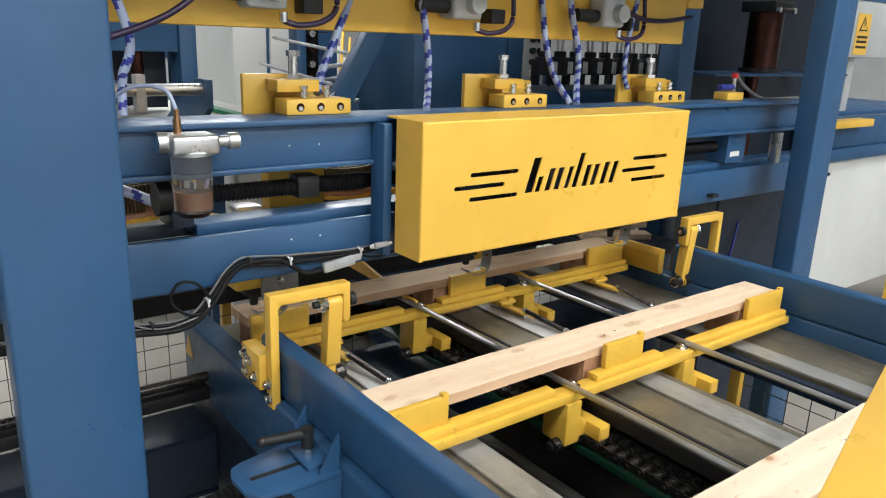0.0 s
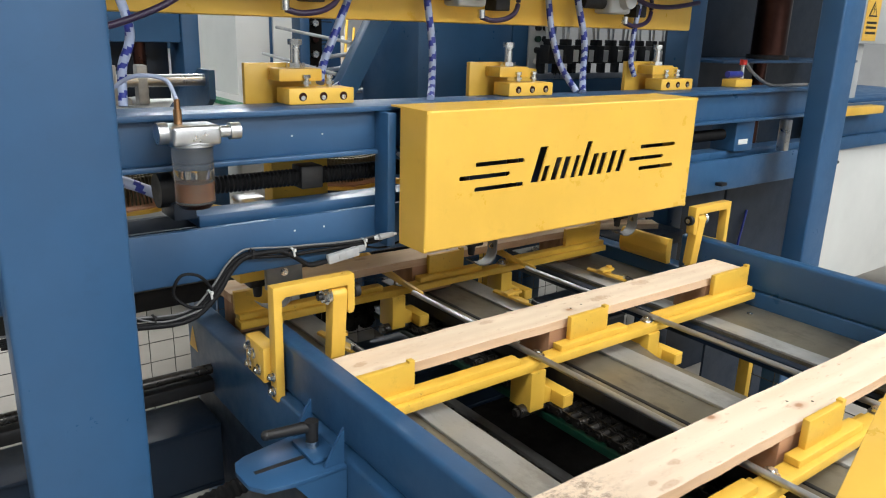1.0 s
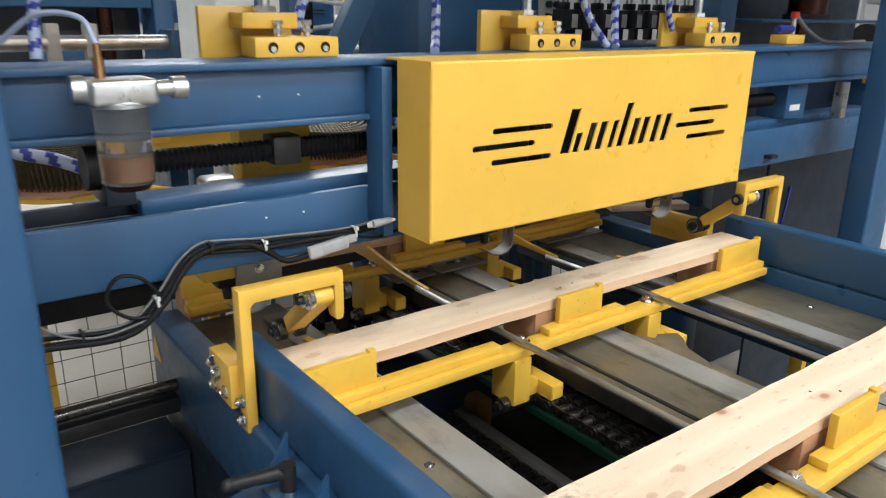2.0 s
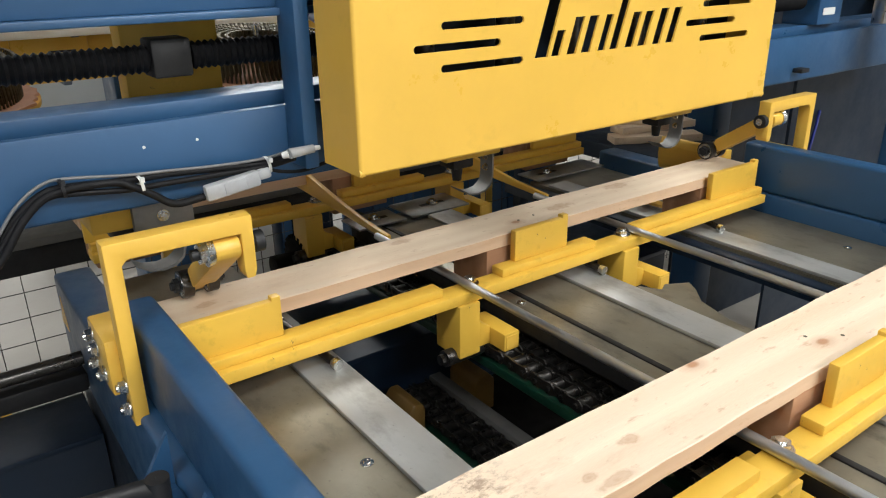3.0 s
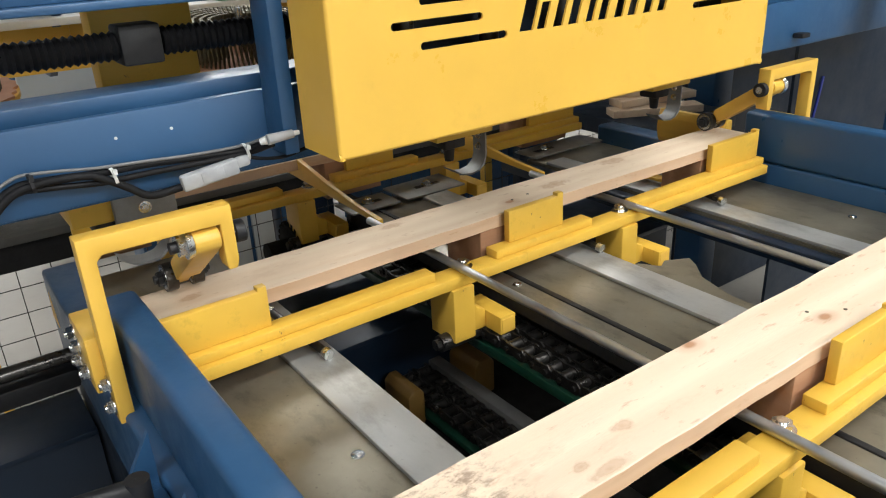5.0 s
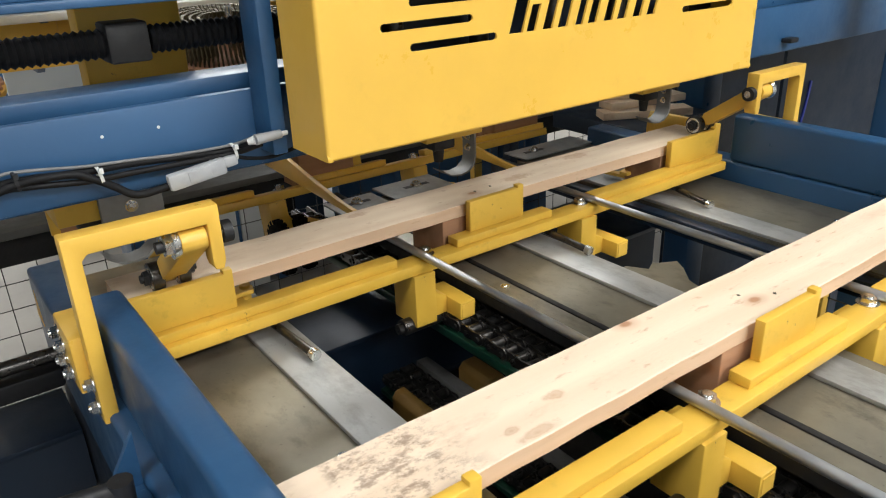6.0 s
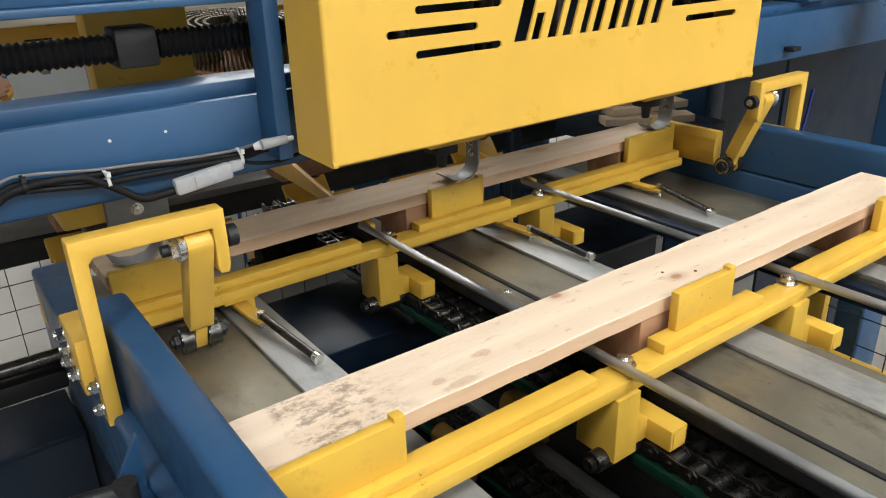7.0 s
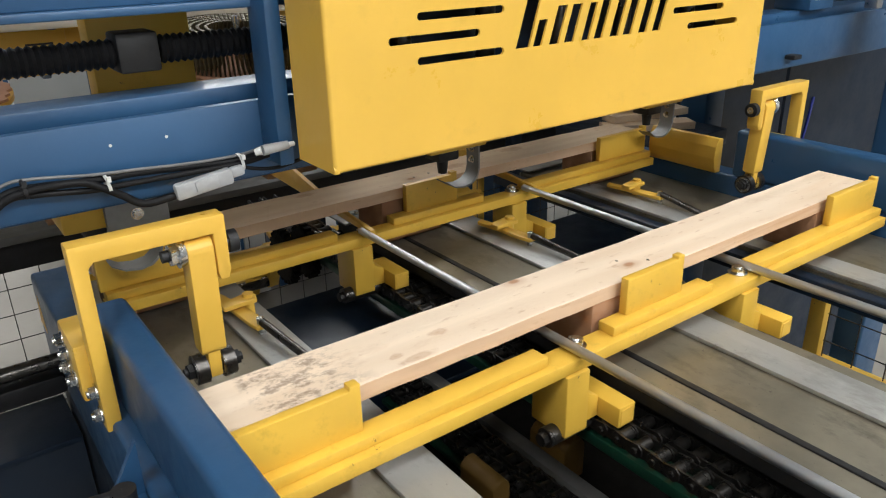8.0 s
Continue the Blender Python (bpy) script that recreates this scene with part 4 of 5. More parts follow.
HOSE = "blue and white spiral-wrapped air hose"
wrapped_hose([(-.20, .19, 1.62), (-.155, .17, 1.47), (-.17, .17, 1.40), (-.176, .16, 1.342)], .0075, HOSE + " beside the oil bowl")
wrapped_hose([(.30, .22, 1.60), (.235, .20, 1.478), (.195, .185, 1.41), (.175, .165, 1.372)], .008, HOSE + " down to the first clamp")
wrapped_hose([(.40, .17, 1.62), (.418, .17, 1.53), (.432, .168, 1.44), (.420, .15, 1.375), (.382, .10, 1.343)], .0075, HOSE + " down to the cover box")
wrapped_hose([(.77, .20, 1.60), (.778, .18, 1.476), (.800, .165, 1.40), (.812, .12, 1.343)], .0075, HOSE + " behind the cover box")
wrapped_hose([(.825, .17, 1.66), (.842, .17, 1.56), (.878, .17, 1.458), (.860, .15, 1.39), (.822, .11, 1.343)], .008, HOSE + " curving to the cover box")
wrapped_hose([(1.10, .17, 1.68), (1.075, .17, 1.58), (1.055, .17, 1.48), (1.048, .165, 1.41), (1.06, .16, 1.372)], .0065, HOSE + " down to the far clamp")

# upper yellow beam with its valves
t = thing("upper_beam", "yellow enamelled upper beam carrying air valves", "beam", (.5, .25, 1.487))
part("beam", B(-.62, 1.33, .205, .325, 1.487, 1.80, bev=.004), M["yellow"], t)
part("end_cap", B(1.3303, 1.40, .20, .33, 1.585, 1.80, bev=.003), M["yellow"], t)
for x in (.075, .520, .975):
    v = part("valve_body", B(x - .038, x + .038, .150, .2045, 1.520, 1.590, bev=.008, seg=3), M["greybox"], t, "grey cast air valve")
    part("valve_cap", C((x + .012, .1495, 1.552), (x + .012, .130, 1.552), .022, .020, seg=24), M["greybox"], v)
    part("coil", C((x - .110, .175, 1.545), (x - .040, .175, 1.545), .015, seg=20), M["black"], v, "black valve coil")
    part("fitting", C((x + .035, .165, 1.515), (x + .035, .165, 1.498), .008, seg=14), M["steel"], v)
    part("connector", B(x + .075, x + .115, .165, .2045, 1.515, 1.545, bev=.003), M["black"], t, "black plug on the beam")
for x in (.11, .555, 1.01):
    cable("purple_hose", [(x, .165, 1.500), (x + .03, .16, 1.494), (x + .08, .165, 1.503), (x + .115, .18, 1.530), (x + .12, .19, 1.60)], .0055, "purple", "dark purple hose looping under an air valve")
cable("purple_hose", [(1.02, .16, 1.565), (1.10, .165, 1.545), (1.20, .17, 1.545), (1.32, .18, 1.56)], .006, "purple", "dark purple hose along the upper beam")
cable("purple_hose", [(-.24, .12, 1.455), (-.18, .12, 1.470), (-.10, .12, 1.505), (-.03, .13, 1.56), (.02, .15, 1.62)], .0055, "purple", "dark purple hose rising to the upper beam")

# nail coils behind the beam
def nail_coil(x, y, z, tilt, xa, label):
    t = thing("nail_coil", label, "nail coil", (x, y, z), "nail coils")
    m = pose(0, 0, 0, tilt, 0, 0)
    bm = new_bm()
    ring(bm, (0, 0, .004), (0, 0, 1), .150, .02, .008, 40)
    bmesh.ops.transform(bm, matrix=Matrix.Translation((x, y, z)) @ m, verts=bm.verts)
    part("dish", bm, M["yellow"], t, "yellow dish")
    bm = new_bm()
    rim = [(r * math.cos(2 * math.pi * k / 64), r * math.sin(2 * math.pi * k / 64)) for k, r in enumerate(.146 + .004 * math.sin(k * 2.7) + .003 * math.sin(k * 1.1) for k in range(64))]
    prism(bm, rim, "z", .0085, .0125)
    bmesh.ops.transform(bm, matrix=Matrix.Translation((x, y, z)) @ m, verts=bm.verts)
    part("card_disc", bm, M["card"], t, "brown card disc")
    bm = new_bm()
    for r, n in ((.125, 96), (.111, 86), (.097, 76), (.083, 66), (.069, 56), (.055, 46)):
        for k in range(n):
            q = 2 * math.pi * k / n
            p = Vector((r * math.cos(q), r * math.sin(q), .013))
            cyl(bm, p, p + Vector((.006 * math.sin(q), -.006 * math.cos(q), .058)), .0017, seg=5)
            cyl(bm, p + Vector((0, 0, .058)), p + Vector((0, 0, .060)), .0036, seg=6)
    bmesh.ops.transform(bm, matrix=Matrix.Translation((x, y, z)) @ m, verts=bm.verts)
    part("nails", bm, M["nails"], t, "coil of dull nails")["kind"] = "stuff"
    part("spindle", C((x, y, z - .012), (x, y, z + .09), .007, seg=14), M["steel"], t)
    part("arm", C((x, y, z - .006), (xa, .2555, z - .006), .008, seg=12), M["yellow"], t)
    return t


nail_coil(-.10, .60, 1.106, 6, .145, "coil of nails in a yellow dish behind the beam")
nail_coil(.425, .60, 1.106, 6, .70, "coil of nails in a yellow dish near the cover box")
nail_coil(.96, .60, 1.116, 6, 1.24, "coil of nails in a yellow dish behind the cover box")

t = thing("coil_guard", "yellow guard bar behind the nail coils", "guard", (.6, .95, 0))
part("bar", B(-.20, 1.46, .94, .955, 1.08, 1.185, bev=.003), M["yellow"], t)
for x in (-.17, 1.43):
    part("leg", B(x - .02, x + .02, .956, .99, 0, 1.185, bev=.003), M["blue_shaded"], t)

part("slot_plate", B(.06, .20, .925, .9395, 1.095, 1.20, bev=.003), M["yellow"], t, "yellow plate with a dark slot")
part("slot", B(.125, .175, .9235, .9248, 1.140, 1.144), M["black"], t, "dark slot")
wrapped_hose([(-.30, .50, 1.26), (-.20, .46, 1.19), (-.12, .43, 1.165), (-.04, .41, 1.12), (.0, .40, 1.06)], .011, HOSE + " over the first nail coil")
wrapped_hose([(.40, .52, 1.34), (.46, .50, 1.245), (.50, .48, 1.205), (.55, .46, 1.17), (.60, .44, 1.12)], .010, HOSE + " over the second nail coil")
t = thing("nail_feeder", "grey cast nail feeder below the coil", "feeder", (.15, .42, 1.04))
part("body", B(.10, .165, .40, .46, 1.062, 1.112, bev=.010, seg=3), M["silver"], t)
part("knob", C((.135, .398, 1.088), (.135, .385, 1.088), .016, seg=20), M["black"], t)
part("bracket", B(.1655, .235, .256, .43, 1.070, 1.082, bev=.002), M["silver"], t)

# ---------------------------------------------------------------- far rail of the fence and the mesh
t = thing("wire_fence", "low galvanised wire mesh fence behind the machine", "fence", (.4, 1.15, 0))
bm = new_bm()
for k in range(60):
    x = -1.8 + k * .075
    cyl(bm, (x, 1.15, .03), (x, 1.15, .645), .0013, seg=6)
for k in range(10):
    z = .04 + k * .066
    cyl(bm, (-1.85, 1.154, z), (2.7, 1.154, z), .0013, seg=6)
part("mesh", bm, M["chain"], t)["kind"] = "stuff"
for x in (-1.85, -.75, .35, 1.45, 2.65):
    part("fence_post", B(x - .015, x + .015, 1.16, 1.19, 0, .645, bev=.002), M["yellow"], t, "slim yellow fence post")
t = thing("rear_tube", "long black tube with a grey cover behind the bed", "tube", (.4, 1.1, 0))
part("tube", B(-2.0, 2.8, 1.05, 1.145, .648, .712, bev=.006), M["black"], t)
for x in (-1.9, 2.7):
    part("stand", B(x - .03, x + .03, 1.07, 1.13, 0, .6478, bev=.003), M["black"], t)
part("cover", B(-2.0, 2.8, 1.04, 1.15, .7125, .732, bev=.003), M["dull"], t)
single("yellow_rail", B(-2.0, -.02, 1.20, 1.225, .745, .766, bev=.002), M["yellow"], "slim yellow rail beyond the black tube", "rail", (-1, 1.21, .745))
for x in (-1.9, -.1):
    single("rail_post", B(x - .012, x + .012, 1.2, 1.225, 0, .7445), M["yellow"], "slim yellow post under the rail", "post", (x, 1.21, 0), "", "rail posts")

# side mesh seen below the bed on the far side
t = thing("wire_fence", "wire mesh panel in a yellow frame beside the bed", "fence", (1.42, -.4, 0))
bm = new_bm()
for k in range(23):
    cyl(bm, (1.422, -.078 - k * .066, .438), (1.422, -.078 - k * .066, .82), .0016, seg=6)
for k in range(6):
    cyl(bm, (1.425, -1.60, .475 + k * .066), (1.425, -.074, .475 + k * .066), .0016, seg=6)
part("mesh", bm, M["chain"], t)["kind"] = "stuff"
for y in (-.056, -1.10):
    part("fence_post", B(1.408, 1.436, y - .017, y + .017, 0, .83, bev=.002), M["yellow_worn"], t, "yellow fence post")
part("bottom_rail", B(1.408, 1.436, -1.082, -.0735, .375, .437, bev=.002), M["yellow_worn"], t)

# loose offcuts beyond the far rail
for k, (x, y, rz) in enumerate(((1.58, .58, -28), (1.62, .62, -12), (1.56, .66, -40))):
    single("wood_offcut", B(x - .13, x + .13, y - .03, y + .03, .808 + .021 * k, .828 + .021 * k, bev=.001, turn=pose(0, 0, 0, 0, 0, rz)), M["plank"],
           "pale pine offcut on a stack", "wood", (x, y, .808 + .021 * k), "", "stacked offcuts")
t = thing("offcut_stand", "dark blue stand under the offcuts", "stand", (1.60, .67, 0))
part("top", B(1.44, 1.76, .44, .80, .76, .807, bev=.004), M["blue_shaded"], t)
part("leg", B(1.56, 1.64, .63, .71, 0, .7595, bev=.004), M["blue_shaded"], t)
bm = new_bm()
prism(bm, [(1.262, .8485), (1.262, .920), (1.246, .9215), (1.238, .905), (1.236, .880), (1.240, .8600), (1.246, .8485)], "y", .130, .300, .0015)
single("deflector", bm, M["yellow"], "curved yellow steel lead-in plate on the far rail", "deflector", (1.25, .21, .8485))

# ---------------------------------------------------------------- machine side at the far post
t = thing("side_cabinet", "dark blue open steel side frame of the portal, panels darkened for shade", "machine frame", (2.3, .5, 0))
# panel colour is darkened further for the shade inside the frame
part("back_panel", B(1.885, 3.0, .70, .71, .02, 2.5), M["blue_shaded"], t)
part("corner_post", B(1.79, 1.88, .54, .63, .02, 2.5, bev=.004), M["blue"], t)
# unseen plate, added to keep lamp light off the back panel
part("shade_plate", B(1.6525, 2.85, -.100, -.090, 1.62, 2.5, bev=.002), M["blue"], t)
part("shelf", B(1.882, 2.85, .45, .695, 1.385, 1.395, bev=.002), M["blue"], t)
part("sill", B(1.882, 2.85, .45, .695, .955, .968, bev=.002), M["blue_shaded"], t)
part("lower_panel", B(1.66, 2.28, .23, .238, .02, 1.04), M["blue_shaded"], t)
t = thing("air_cylinder", "large dark brown air cylinder in the frame", "cylinder", (2.25, .55, 1.395))
part("barrel", C((2.32, .55, 1.412), (2.32, .55, 1.62), .064, seg=36), M["copper"], t)
part("head_block", B(2.25, 2.39, .48, .62, 1.6205, 1.66, bev=.004), M["black"], t)
part("flange", C((2.32, .55, 1.3955), (2.32, .55, 1.4115), .078, seg=36), M["black"], t)
part("rod", C((2.28, .55, .9685), (2.28, .55, 1.3845), .026, seg=24), M["copper"], t)
for dx in (-.09, .09):
    part("tie_nut", C((2.32 + dx * .6, .478, 1.628), (2.32 + dx * .6, .465, 1.628), .012, seg=6), M["steel"], t)
t = thing("ball_valve", "small valve with red cap and blue handle", "valve", (1.45, .12, 1.3405))
part("block", B(1.42, 1.50, .10, .145, 1.3408, 1.362, bev=.002), M["yellow"], t)
part("stem", C((1.475, .12, 1.3623), (1.475, .12, 1.400), .006, seg=14), M["steel"], t)
part("red_cap", C((1.475, .12, 1.4003), (1.475, .12, 1.415), .010, seg=16), M["red"], t, "red cap")
part("handle", C((1.405, .12, 1.375), (1.468, .12, 1.375), .009, seg=14), M["hose_blue"], t, "blue handle")
cable("air_hose", [(1.477, .12, 1.412), (1.52, .11, 1.375), (1.58, .09, 1.345), (1.68, .075, 1.3445), (1.75, .075, 1.3445)], .005, "cable_grey", "grey air hose from the red cap")
cable("blue_cable", [(1.76, .228, .70), (1.752, .222, .80), (1.765, .22, .88), (1.79, .229, .92)], .004, "hose_blue", "thin blue cable on the dark frame")
single("limit_switch", B(1.60, 1.625, .03, .0575, 1.16, 1.25, bev=.003), M["silver"], "small silver limit switch on the beam end", "switch", (1.61, .045, 1.16))

# ---------------------------------------------------------------- beyond: other machines in the hall
t = thing("roller_table", "blue conveyor with bright roller and green belt edge", "conveyor", (.2, 1.3, 0))
part("roller", C((-.60, .78, 1.335), (.17, .78, 1.335), .015, seg=28), M["silver"], t)
part("end_arm", prism(new_bm(), [(.74, 1.36), (.82, 1.36), (1.2, 1.18), (1.2, 1.05), (1.1, 1.05), (.74, 1.29)], "x", .17, .185), M["blue"], t)
part("belt", B(-.9, .72, .85, 2.2, 1.175, 1.19, bev=.003), M["white"], t, "pale belt")
part("green_edge", B(.49, .53, .86, 2.2, 1.1905, 1.206, bev=.003), M["belt_green"], t, "green belt edge")
for x in (-.05, .02):
    part("clamp", B(x - .012, x + .012, .765, .80, 1.28, 1.372, bev=.003), M["conn"], t)
    part("slat", C((x - .03, .80, 1.285), (x + .25, 1.7, 1.205), .010, seg=10), M["conn"], t)
part("side_beam", B(-.9, .75, 1.96, 2.02, .98, 1.1745, bev=.004), M["blue"], t)
for x in (-.6, .6):
    part("leg", B(x - .04, x + .04, 1.9, 1.955, 0, 1.112, bev=.004), M["blue"], t)
t = thing("press_frame", "blue press frame with a dark opening beyond the roller table", "machine frame", (.2, 1.6, 0))
part("column", B(.372, .432, 1.55, 1.70, 0, 2.4, bev=.006), M["blue"], t)
part("header", B(-.9, .3715, 1.56, 1.69, 1.402, 2.0, bev=.006), M["blue"], t)
part("back_panel", B(-.9, .3715, 1.72, 1.73, 1.20, 1.4018), M["blue_shaded"], t)
part("rod", C((.24, 1.60, 1.20), (.24, 1.60, 1.4018), .022, seg=18), M["copper"], t, "dark brown rod")
part("guard_flap", prism(new_bm(), [(.05, 1.20), (.19, 1.20), (.19, 1.30), (.05, 1.335)], "y", 1.62, 1.63), M["blue"], t)
t = thing("white_cabinet", "tall white enamelled machine cabinet with a dark seam", "cabinet", (.8, 2.0, 0))
part("body", B(.680, .825, 1.85, 2.3, .02, 2.1, bev=.006), M["white"], t)
part("seam", B(.8255, .8395, 1.86, 2.29, .02, 2.1), M["blue"], t, "blue seam strip")
part("door", B(.840, .925, 1.85, 2.3, .02, 2.1, bev=.004), M["white"], t)
t = thing("blue_cabinet", "blue louvred cabinet between pieces of machinery", "cabinet", (1.1, 2.1, 0))
part("post", B(.985, 1.03, 1.90, 2.0, 0, 2.0, bev=.004), M["blue"], t)
part("body", B(1.12, 1.32, 2.15, 2.4, .9, 1.62, bev=.006), M["blue"], t)
for z in (1.50, 1.485, 1.40, 1.385):
    part("louvre", B(1.18, 1.27, 2.146, 2.1498, z, z + .005), M["black"], t)
part("plinth", B(1.10, 1.34, 2.15, 2.4, 0, .8995), M["blue_shaded"], t)
t = thing("machinery_stand", "dark machinery with bolts and bright rods", "machinery", (1.3, 1.9, 0))
part("frame", B(1.035, 1.115, 1.95, 2.05, 0, 1.55, bev=.004), M["grime"], t)
for k in range(5):
    part("nut", C((1.075, 1.949, 1.22 + .065 * k), (1.075, 1.93, 1.22 + .065 * k), .016, seg=6), M["copper" if k % 2 else "steel"], t)
for k in range(4):
    part("rod", C((1.12, 1.98 + .02 * k, 1.16 + .055 * k), (1.52, 2.02 + .03 * k, 1.20 + .055 * k), .010, seg=10), M["conn" if k % 2 else "chrome"], t)
part("tray", B(1.12, 1.50, 2.0, 2.13, 1.06, 1.075), M["black"], t)
t = thing("feed_conveyor", "blue feed conveyor with a green belt and grey box", "conveyor", (1.65, 2.4, 0))
part("bed", B(1.50, 1.84, 2.2, 2.6, .55, 1.215, bev=.006), M["blue"], t)
part("belt", B(1.42, 1.86, 2.19, 2.6, 1.2155, 1.235, bev=.003), M["belt_green"], t, "green belt")
part("rail", B(1.42, 1.86, 2.185, 2.195, 1.2355, 1.245), M["conn"], t)
part("motor_box", B(1.58, 1.68, 2.22, 2.4, 1.236, 1.34, bev=.006), M["greybox"], t, "grey motor box")
part("tall_box", B(1.735, 1.82, 2.25, 2.45, 1.236, 1.56, bev=.005), M["white"], t, "white box with a dark lamp")
part("lamp_head", B(1.70, 1.75, 2.21, 2.249, 1.43, 1.48, bev=.006), M["green"], t)
part("knob", C((1.66, 2.199, 1.13), (1.66, 2.18, 1.13), .018, seg=16), M["black"], t)
for x in (1.55, 1.79):
    part("leg", B(x - .03, x + .03, 2.3, 2.4, 0, .5495), M["blue"], t)
t = thing("far_conveyor", "far blue roller conveyor with white rails", "conveyor", (1.0, 3.1, 0))
part("side_beam", B(.70, 1.75, 3.0, 3.06, 1.235, 1.325, bev=.004), M["blue"], t)
part("rail", B(.70, 1.75, 2.99, 3.05, 1.3255, 1.342, bev=.003), M["white"], t)
part("panel", B(.70, 1.75, 3.07, 3.10, .0, 1.234, bev=.004), M["white"], t, "white side panel")
for k in range(12):
    part("roller", C((.76 + .08 * k, 3.02, 1.36), (.76 + .08 * k, 3.5, 1.40), .016, seg=10), M[("conn", "chain", "steel")[k % 3]], t)
    part("pin", C((.79 + .08 * k, 3.01, 1.3425), (.79 + .08 * k, 3.01, 1.40 + .05 * (k % 3)), .009, seg=8), M[("chain", "red", "conn", "black")[k % 4]], t)

t = thing("outfeed_conveyor", "blue outfeed conveyor with dark rollers and white panel", "conveyor", (.8, 3.0, 0))
part("side_beam", B(.30, 1.28, 2.9, 2.96, 1.335, 1.44, bev=.004), M["blue"], t)
part("panel", B(.30, 1.28, 2.93, 2.96, .0, 1.3345, bev=.004), M["white"], t, "white side panel")
for k in range(9):
    part("roller", C((.36 + .10 * k, 2.91, 1.462), (.38 + .10 * k, 3.4, 1.49), .020, seg=10), M[("chain", "conn", "black")[k % 3]], t)
    part("pin", C((.40 + .10 * k, 2.90, 1.4405), (.41 + .10 * k, 2.90, 1.50 + .03 * (k % 3)), .010, seg=8), M[("black", "red", "conn", "chain")[k % 4]], t)
part("rail", B(.30, 1.28, 2.885, 2.90, 1.49, 1.505, bev=.003), M["conn"], t)

t = thing("sloped_conveyor", "blue sloping conveyor brace with pale slats", "conveyor", (.65, 1.02, 1.19))
bm = new_bm()
prism(bm, [(.613, 1.1905), (.693, 1.1905), (1.02, 1.75), (.94, 1.75)], "y", 1.0, 1.05, .003)
part("brace", bm, M["blue"], t)
for k in range(2, 7):
    x = .55 + k * .06
    part("slat", C((x, 1.12, 1.02 + k * .10), (x + .02, 1.75, 1.06 + k * .10), .006, seg=10), M["conn"], t)
t = thing("control_cabinet", "large blue control cabinet with grey button panel", "cabinet", (1.55, 1.7, 0))
part("body", B(1.32, 1.832, 1.5, 1.95, .02, 2.2, bev=.008), M["blue"], t)
part("panel", B(1.925, 2.055, 1.485, 1.4995, 1.17, 1.60, bev=.004), M["greybox"], t, "grey button panel")
part("panel_frame", B(1.836, 2.11, 1.5, 1.95, .02, 2.2, bev=.006), M["blue"], t)
for i, (mats) in enumerate((("black", "black"), ("green", "black"), ("black", "black"), ("white", "white"), ("white", "white"), ("black", "red"))):
    for k, mn in enumerate(mats):
        part("push_button", C((1.968 + k * .046, 1.4845, 1.49 - i * .050), (1.968 + k * .046, 1.468, 1.49 - i * .050), .014, seg=18), M[mn], t)
t = thing("valve_bank", "row of black and white air valves on a blue rack", "valve bank", (2.2, 1.25, 0))
part("rack", B(1.75, 2.85, 1.26, 1.34, 1.215, 1.275, bev=.004), M["blue"], t)
part("manifold", B(1.75, 2.85, 1.27, 1.33, 1.2755, 1.30, bev=.002), M["silver"], t)
for k in range(11):
    x = 1.80 + k * .095
    part("valve", B(x - .026, x + .026, 1.20, 1.258, 1.345, 1.42, bev=.004), M["black"], t)
    part("cap", B(x - .016, x + .016, 1.205, 1.25, 1.4202, 1.445, bev=.003), M["black"], t)
    part("label", B(x + .030, x + .064, 1.205, 1.255, 1.352, 1.402, bev=.003), M["white"], t)
    part("stud", B(x - .012, x + .012, 1.2583, 1.29, 1.3005, 1.40), M["black"], t)
    for j in (-1, 1):
        part("tube", C((x + .012 * j, 1.23, 1.4452), (x + .06 * j + .03 * (k % 3), 1.27 + .02 * j, 1.75), .006, seg=8), M["conn"], t)
for x in (1.80, 2.80):
    part("leg", B(x - .03, x + .03, 1.27, 1.33, 0, 1.2145, bev=.004), M["blue"], t)
t = thing("saw_bench", "blue machine bench with boxes behind the cover box", "bench", (2.3, 1.9, 0))
part("bench", B(1.9, 3.0, 1.7, 2.3, 1.00, 1.12, bev=.006), M["blue"], t)
part("box", B(2.18, 2.45, 1.72, 1.95, 1.1205, 1.22, bev=.005), M["blue"], t)
part("yellow_box", B(2.02, 2.14, 1.72, 1.9, 1.1205, 1.20, bev=.005), M["yellow"], t)
for x in (1.95, 2.95):
    part("leg", B(x - .04, x + .04, 1.8, 1.9, 0, .9995), M["blue"], t)
for k in range(9):
    x = -.2 + k * .55
    t = thing("distant_machine", "distant blue and white machine in the hall", "machine", (x, 6 + (k % 3) * .6, 0), "distant machines")
    y = 6 + (k % 3) * .6
    h = 1.15 + .2 * ((k * 7) % 5) / 4
    part("frame", B(x - .24, x + .24, y, y + .5, .0, h * .7, bev=.01), M["blue"], t)
    part("top", B(x - .22, x + .22, y + .02, y + .45, h * .7 + .001, h, bev=.01), M["white"], t)
    for j in range(4):
        part("bar", C((x - .2 + j * .12, y - .02, h * .7), (x - .15 + j * .12, y - .02, h + .25), .016, seg=8), M[("chain", "conn", "yellow", "red")[(j + k) % 4]], t)

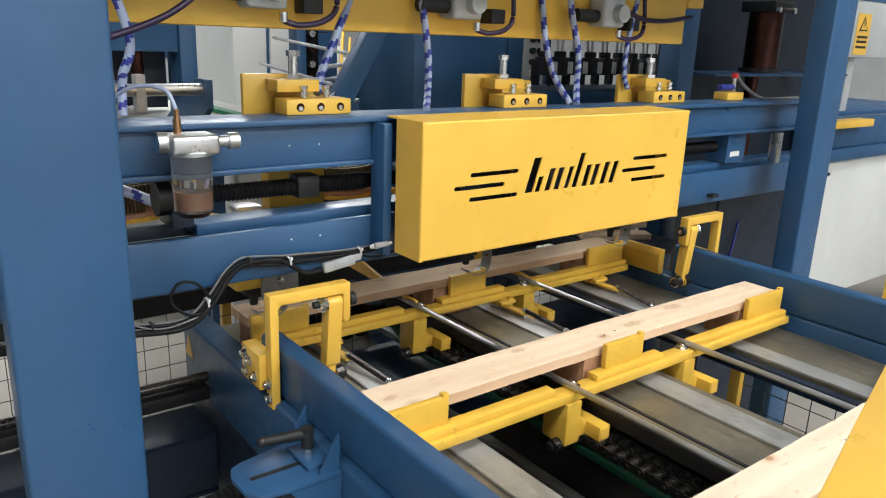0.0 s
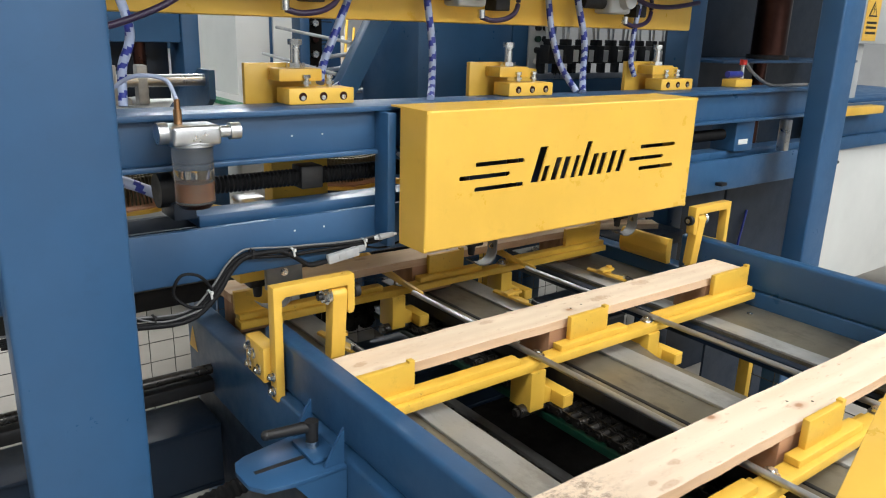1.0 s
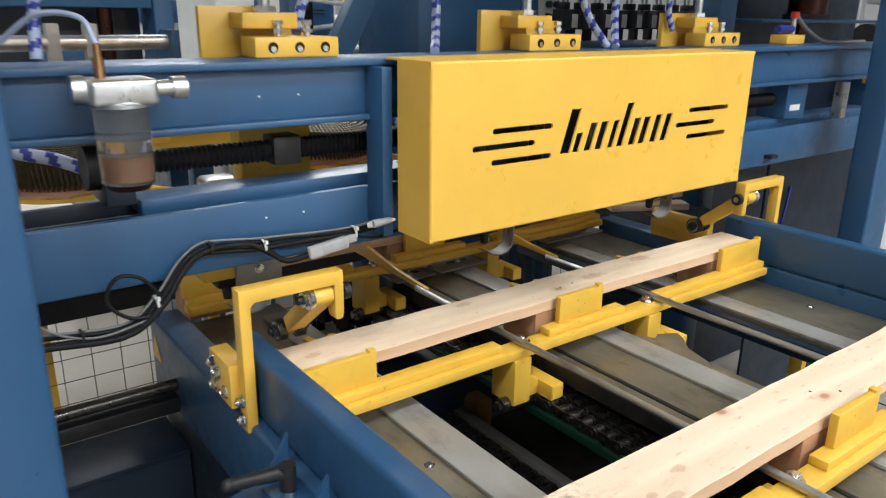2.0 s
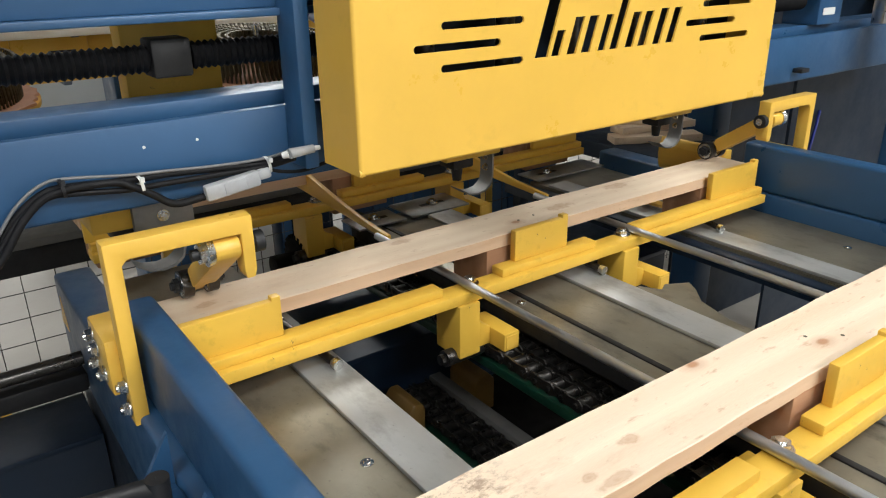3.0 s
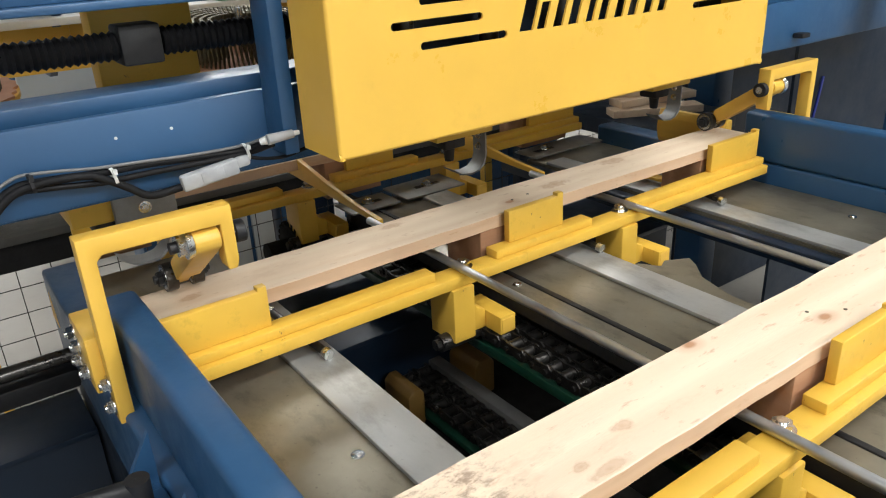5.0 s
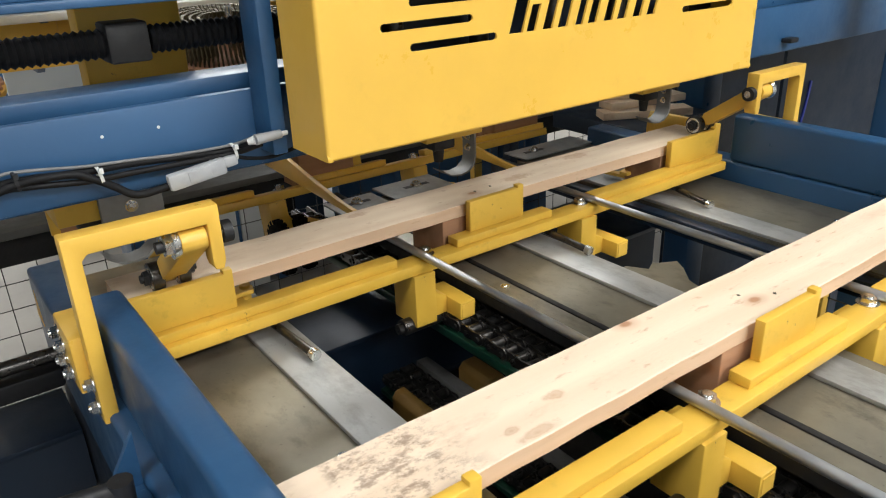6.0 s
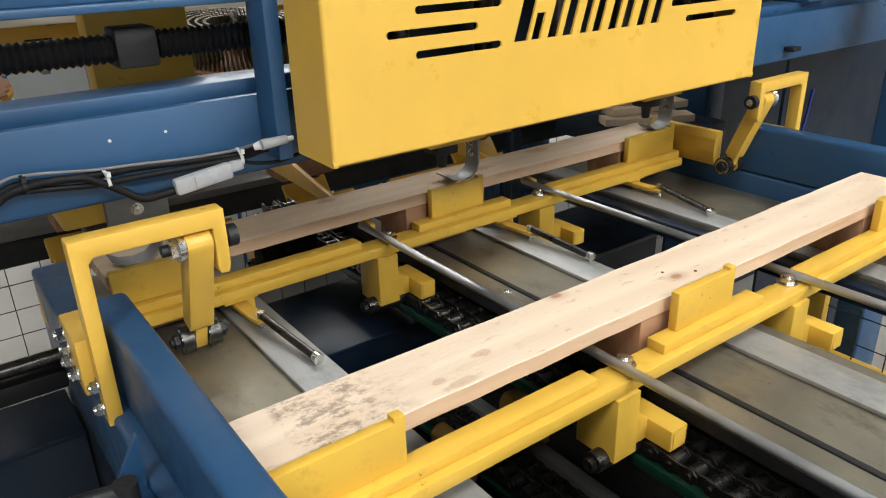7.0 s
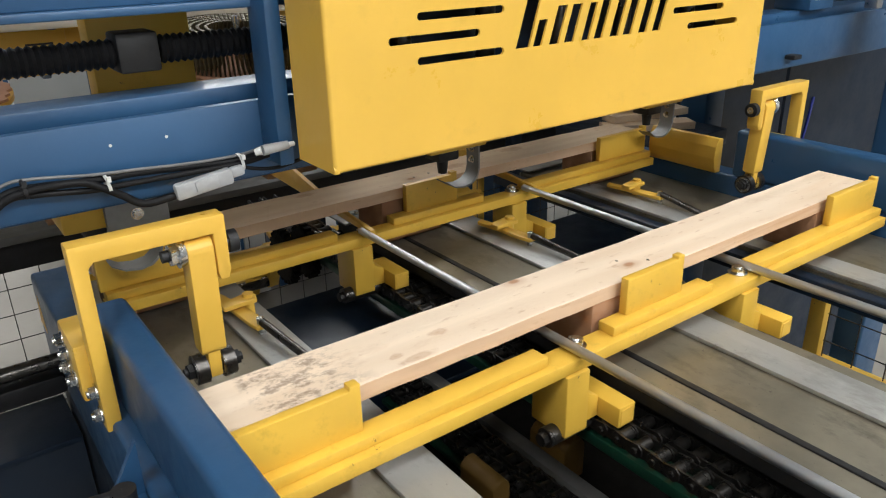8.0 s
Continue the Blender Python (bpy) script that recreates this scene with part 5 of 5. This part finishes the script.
# right-hand neighbour
t = thing("neighbour_machine", "white and blue neighbouring machine with yellow feet", "machine", (3.5, .9, 0))
part("panel", B(2.95, 4.6, .58, .60, .27, .985, bev=.006), M["white"], t, "white side panel")
part("blue_band", B(2.90, 4.6, .55, .615, .9855, 1.045, bev=.004), M["blue"], t)
part("upper_beam", B(2.90, 4.6, .57, .66, 1.0455, 1.18, bev=.006), M["blue"], t)
part("yellow_angle", B(2.86, 3.30, .50, .569, 1.15, 1.185, bev=.004), M["yellow"], t)
part("table", B(2.90, 4.6, .66, 1.6, 1.1805, 1.20, bev=.004), M["blue"], t)
for x in (3.05, 4.4):
    part("foot", B(x - .07, x + .07, .60, .70, 0, .2695, bev=.004), M["yellow"], t)
t = thing("terminal_box", "grey terminal box with a yellow warning sticker", "electrical box", (3.45, .62, 1.2005))
part("box", B(3.27, 3.67, .66, .80, 1.46, 1.72, bev=.008), M["greybox"], t)
part("pole", B(3.36, 3.42, .70, .76, 1.201, 1.4595), M["greybox"], t)
part("sticker", B(3.295, 3.43, .6575, .6592, 1.475, 1.665), M["yellow"], t, "yellow warning sticker")
bm = prism(new_bm(), [(3.32, 1.585), (3.405, 1.585), (3.3625, 1.655)], "y", .6560, .6574)
part("triangle", bm, M["black"], t, "black warning triangle")
bm = prism(new_bm(), [(3.333, 1.592), (3.392, 1.592), (3.3625, 1.642)], "y", .6550, .6559)
part("triangle_field", bm, M["yellow"], t)
bm = prism(new_bm(), [(3.364, 1.636), (3.353, 1.617), (3.363, 1.617), (3.358, 1.600), (3.373, 1.621), (3.364, 1.621)], "y", .6540, .6549)
part("lightning_bolt", bm, M["black"], t)
for z in (1.552, 1.530, 1.505):
    part("text_bar", B(3.313, 3.413, .6560, .6574, z, z + .011), M["black"], t)
t = thing("fan_motor", "black round motor among grey pipes", "motor", (3.2, .70, 1.2005))
part("motor", C((3.10, .70, 1.325), (3.20, .72, 1.325), .055, seg=28), M["black"], t)
part("base", B(3.12, 3.18, .67, .75, 1.201, 1.275), M["black"], t)
for k in range(6):
    part("pipe", C((3.02 + .05 * k, .80, 1.201), (3.00 + .055 * k, .82, 1.75), .010, seg=10), M["conn"], t)

# near yellow guard plate
t = thing("guard_plate", "yellow steel guard plate on a post beside the bed end", "guard", (.245, -1.085, 0))
part("plate", prism(new_bm(), [(.065, -.905), (-.13, -.958), (-.15, -1.12), (.28, -1.12), (.28, -.848)], "z", 1.212, 1.220, .001), M["yellow"], t)
part("folded_edge", B(.272, .280, -1.12, -.848, 1.150, 1.2118, bev=.001), M["yellow"], t)
part("post", B(.220, .269, -1.11, -1.06, .012, 1.2118, bev=.003), M["yellow"], t)
part("foot_plate", B(.18, .31, -1.15, -1.02, 0, .0118, bev=.002), M["yellow"], t)


def motions():
    """The bed moves on, waits while boards are nailed, and moves on again; the swing arms ride over the board and drop."""
    feed = [(0.0, -.243), (0.5, -.185), (1.0, -.129), (1.2, -.106), (2.3, .030), (2.45, .049), (5.4, .049), (5.8, .096), (6.0, .115), (6.5, .172), (7.0, .226), (7.25, .240), (7.5, .254), (8.0, .304)]
    for ob, off in ((pusher_a, 0), (pusher_b, -PITCH)):
        walk(ob, [(s, pose(.66, y + off, .74)) for s, y in feed])
    dip = {5.8: (.018, -6), 6.0: (.028, -11), 6.5: (.062, -24), 7.0: (.110, -38), 7.25: (.124, -43), 7.5: (.140, -48), 8.0: (.190, -64)}
    walk(pusher_z, [(s, pose(.66, y + PITCH, .74 - dip.get(s, (0, 0))[0], dip.get(s, (0, 0))[1])) for s, y in feed])
    for ob, off in ((plank_a, 0), (plank_z, PITCH), (plank_b, -PITCH)):
        walk(ob, [(s, pose(.655, y + off + .055, .81)) for s, y in feed])
    for ob in (chain_a, chain_b, chain_c):
        p = ob.location.copy()
        s0 = -1 if ob is chain_c else 1
        walk(ob, [(s, pose(p.x, p.y + s0 * (y - .049), p.z)) for s, y in feed])
    walk(return_pusher, [(s, pose(.40, .205 - (y - .049), .50)) for s, y in feed])
    swing = [(0.0, 5), (1.25, 5), (1.5, 18), (1.8, 40), (2.1, 55), (2.3, 56), (6.1, 56), (6.2, 54.5), (6.3, 29), (6.4, -9.6), (6.5, 24.7), (6.6, 35.6), (6.7, 20.7), (6.8, -5.4), (6.9, 11.8),
             (7.0, 21.4), (7.1, 15.2), (7.2, .4), (7.3, -.4), (7.4, 9), (7.5, 11.8), (7.6, 0), (7.7, -9.7), (7.8, -5), (7.9, -1), (8.0, 3)]
    for ob in (arm_l, arm_r):
        p = ob.location.copy()
        walk(ob, [(s, pose(p.x, p.y, p.z, a, 0, 0)) for s, a in swing])


motions()
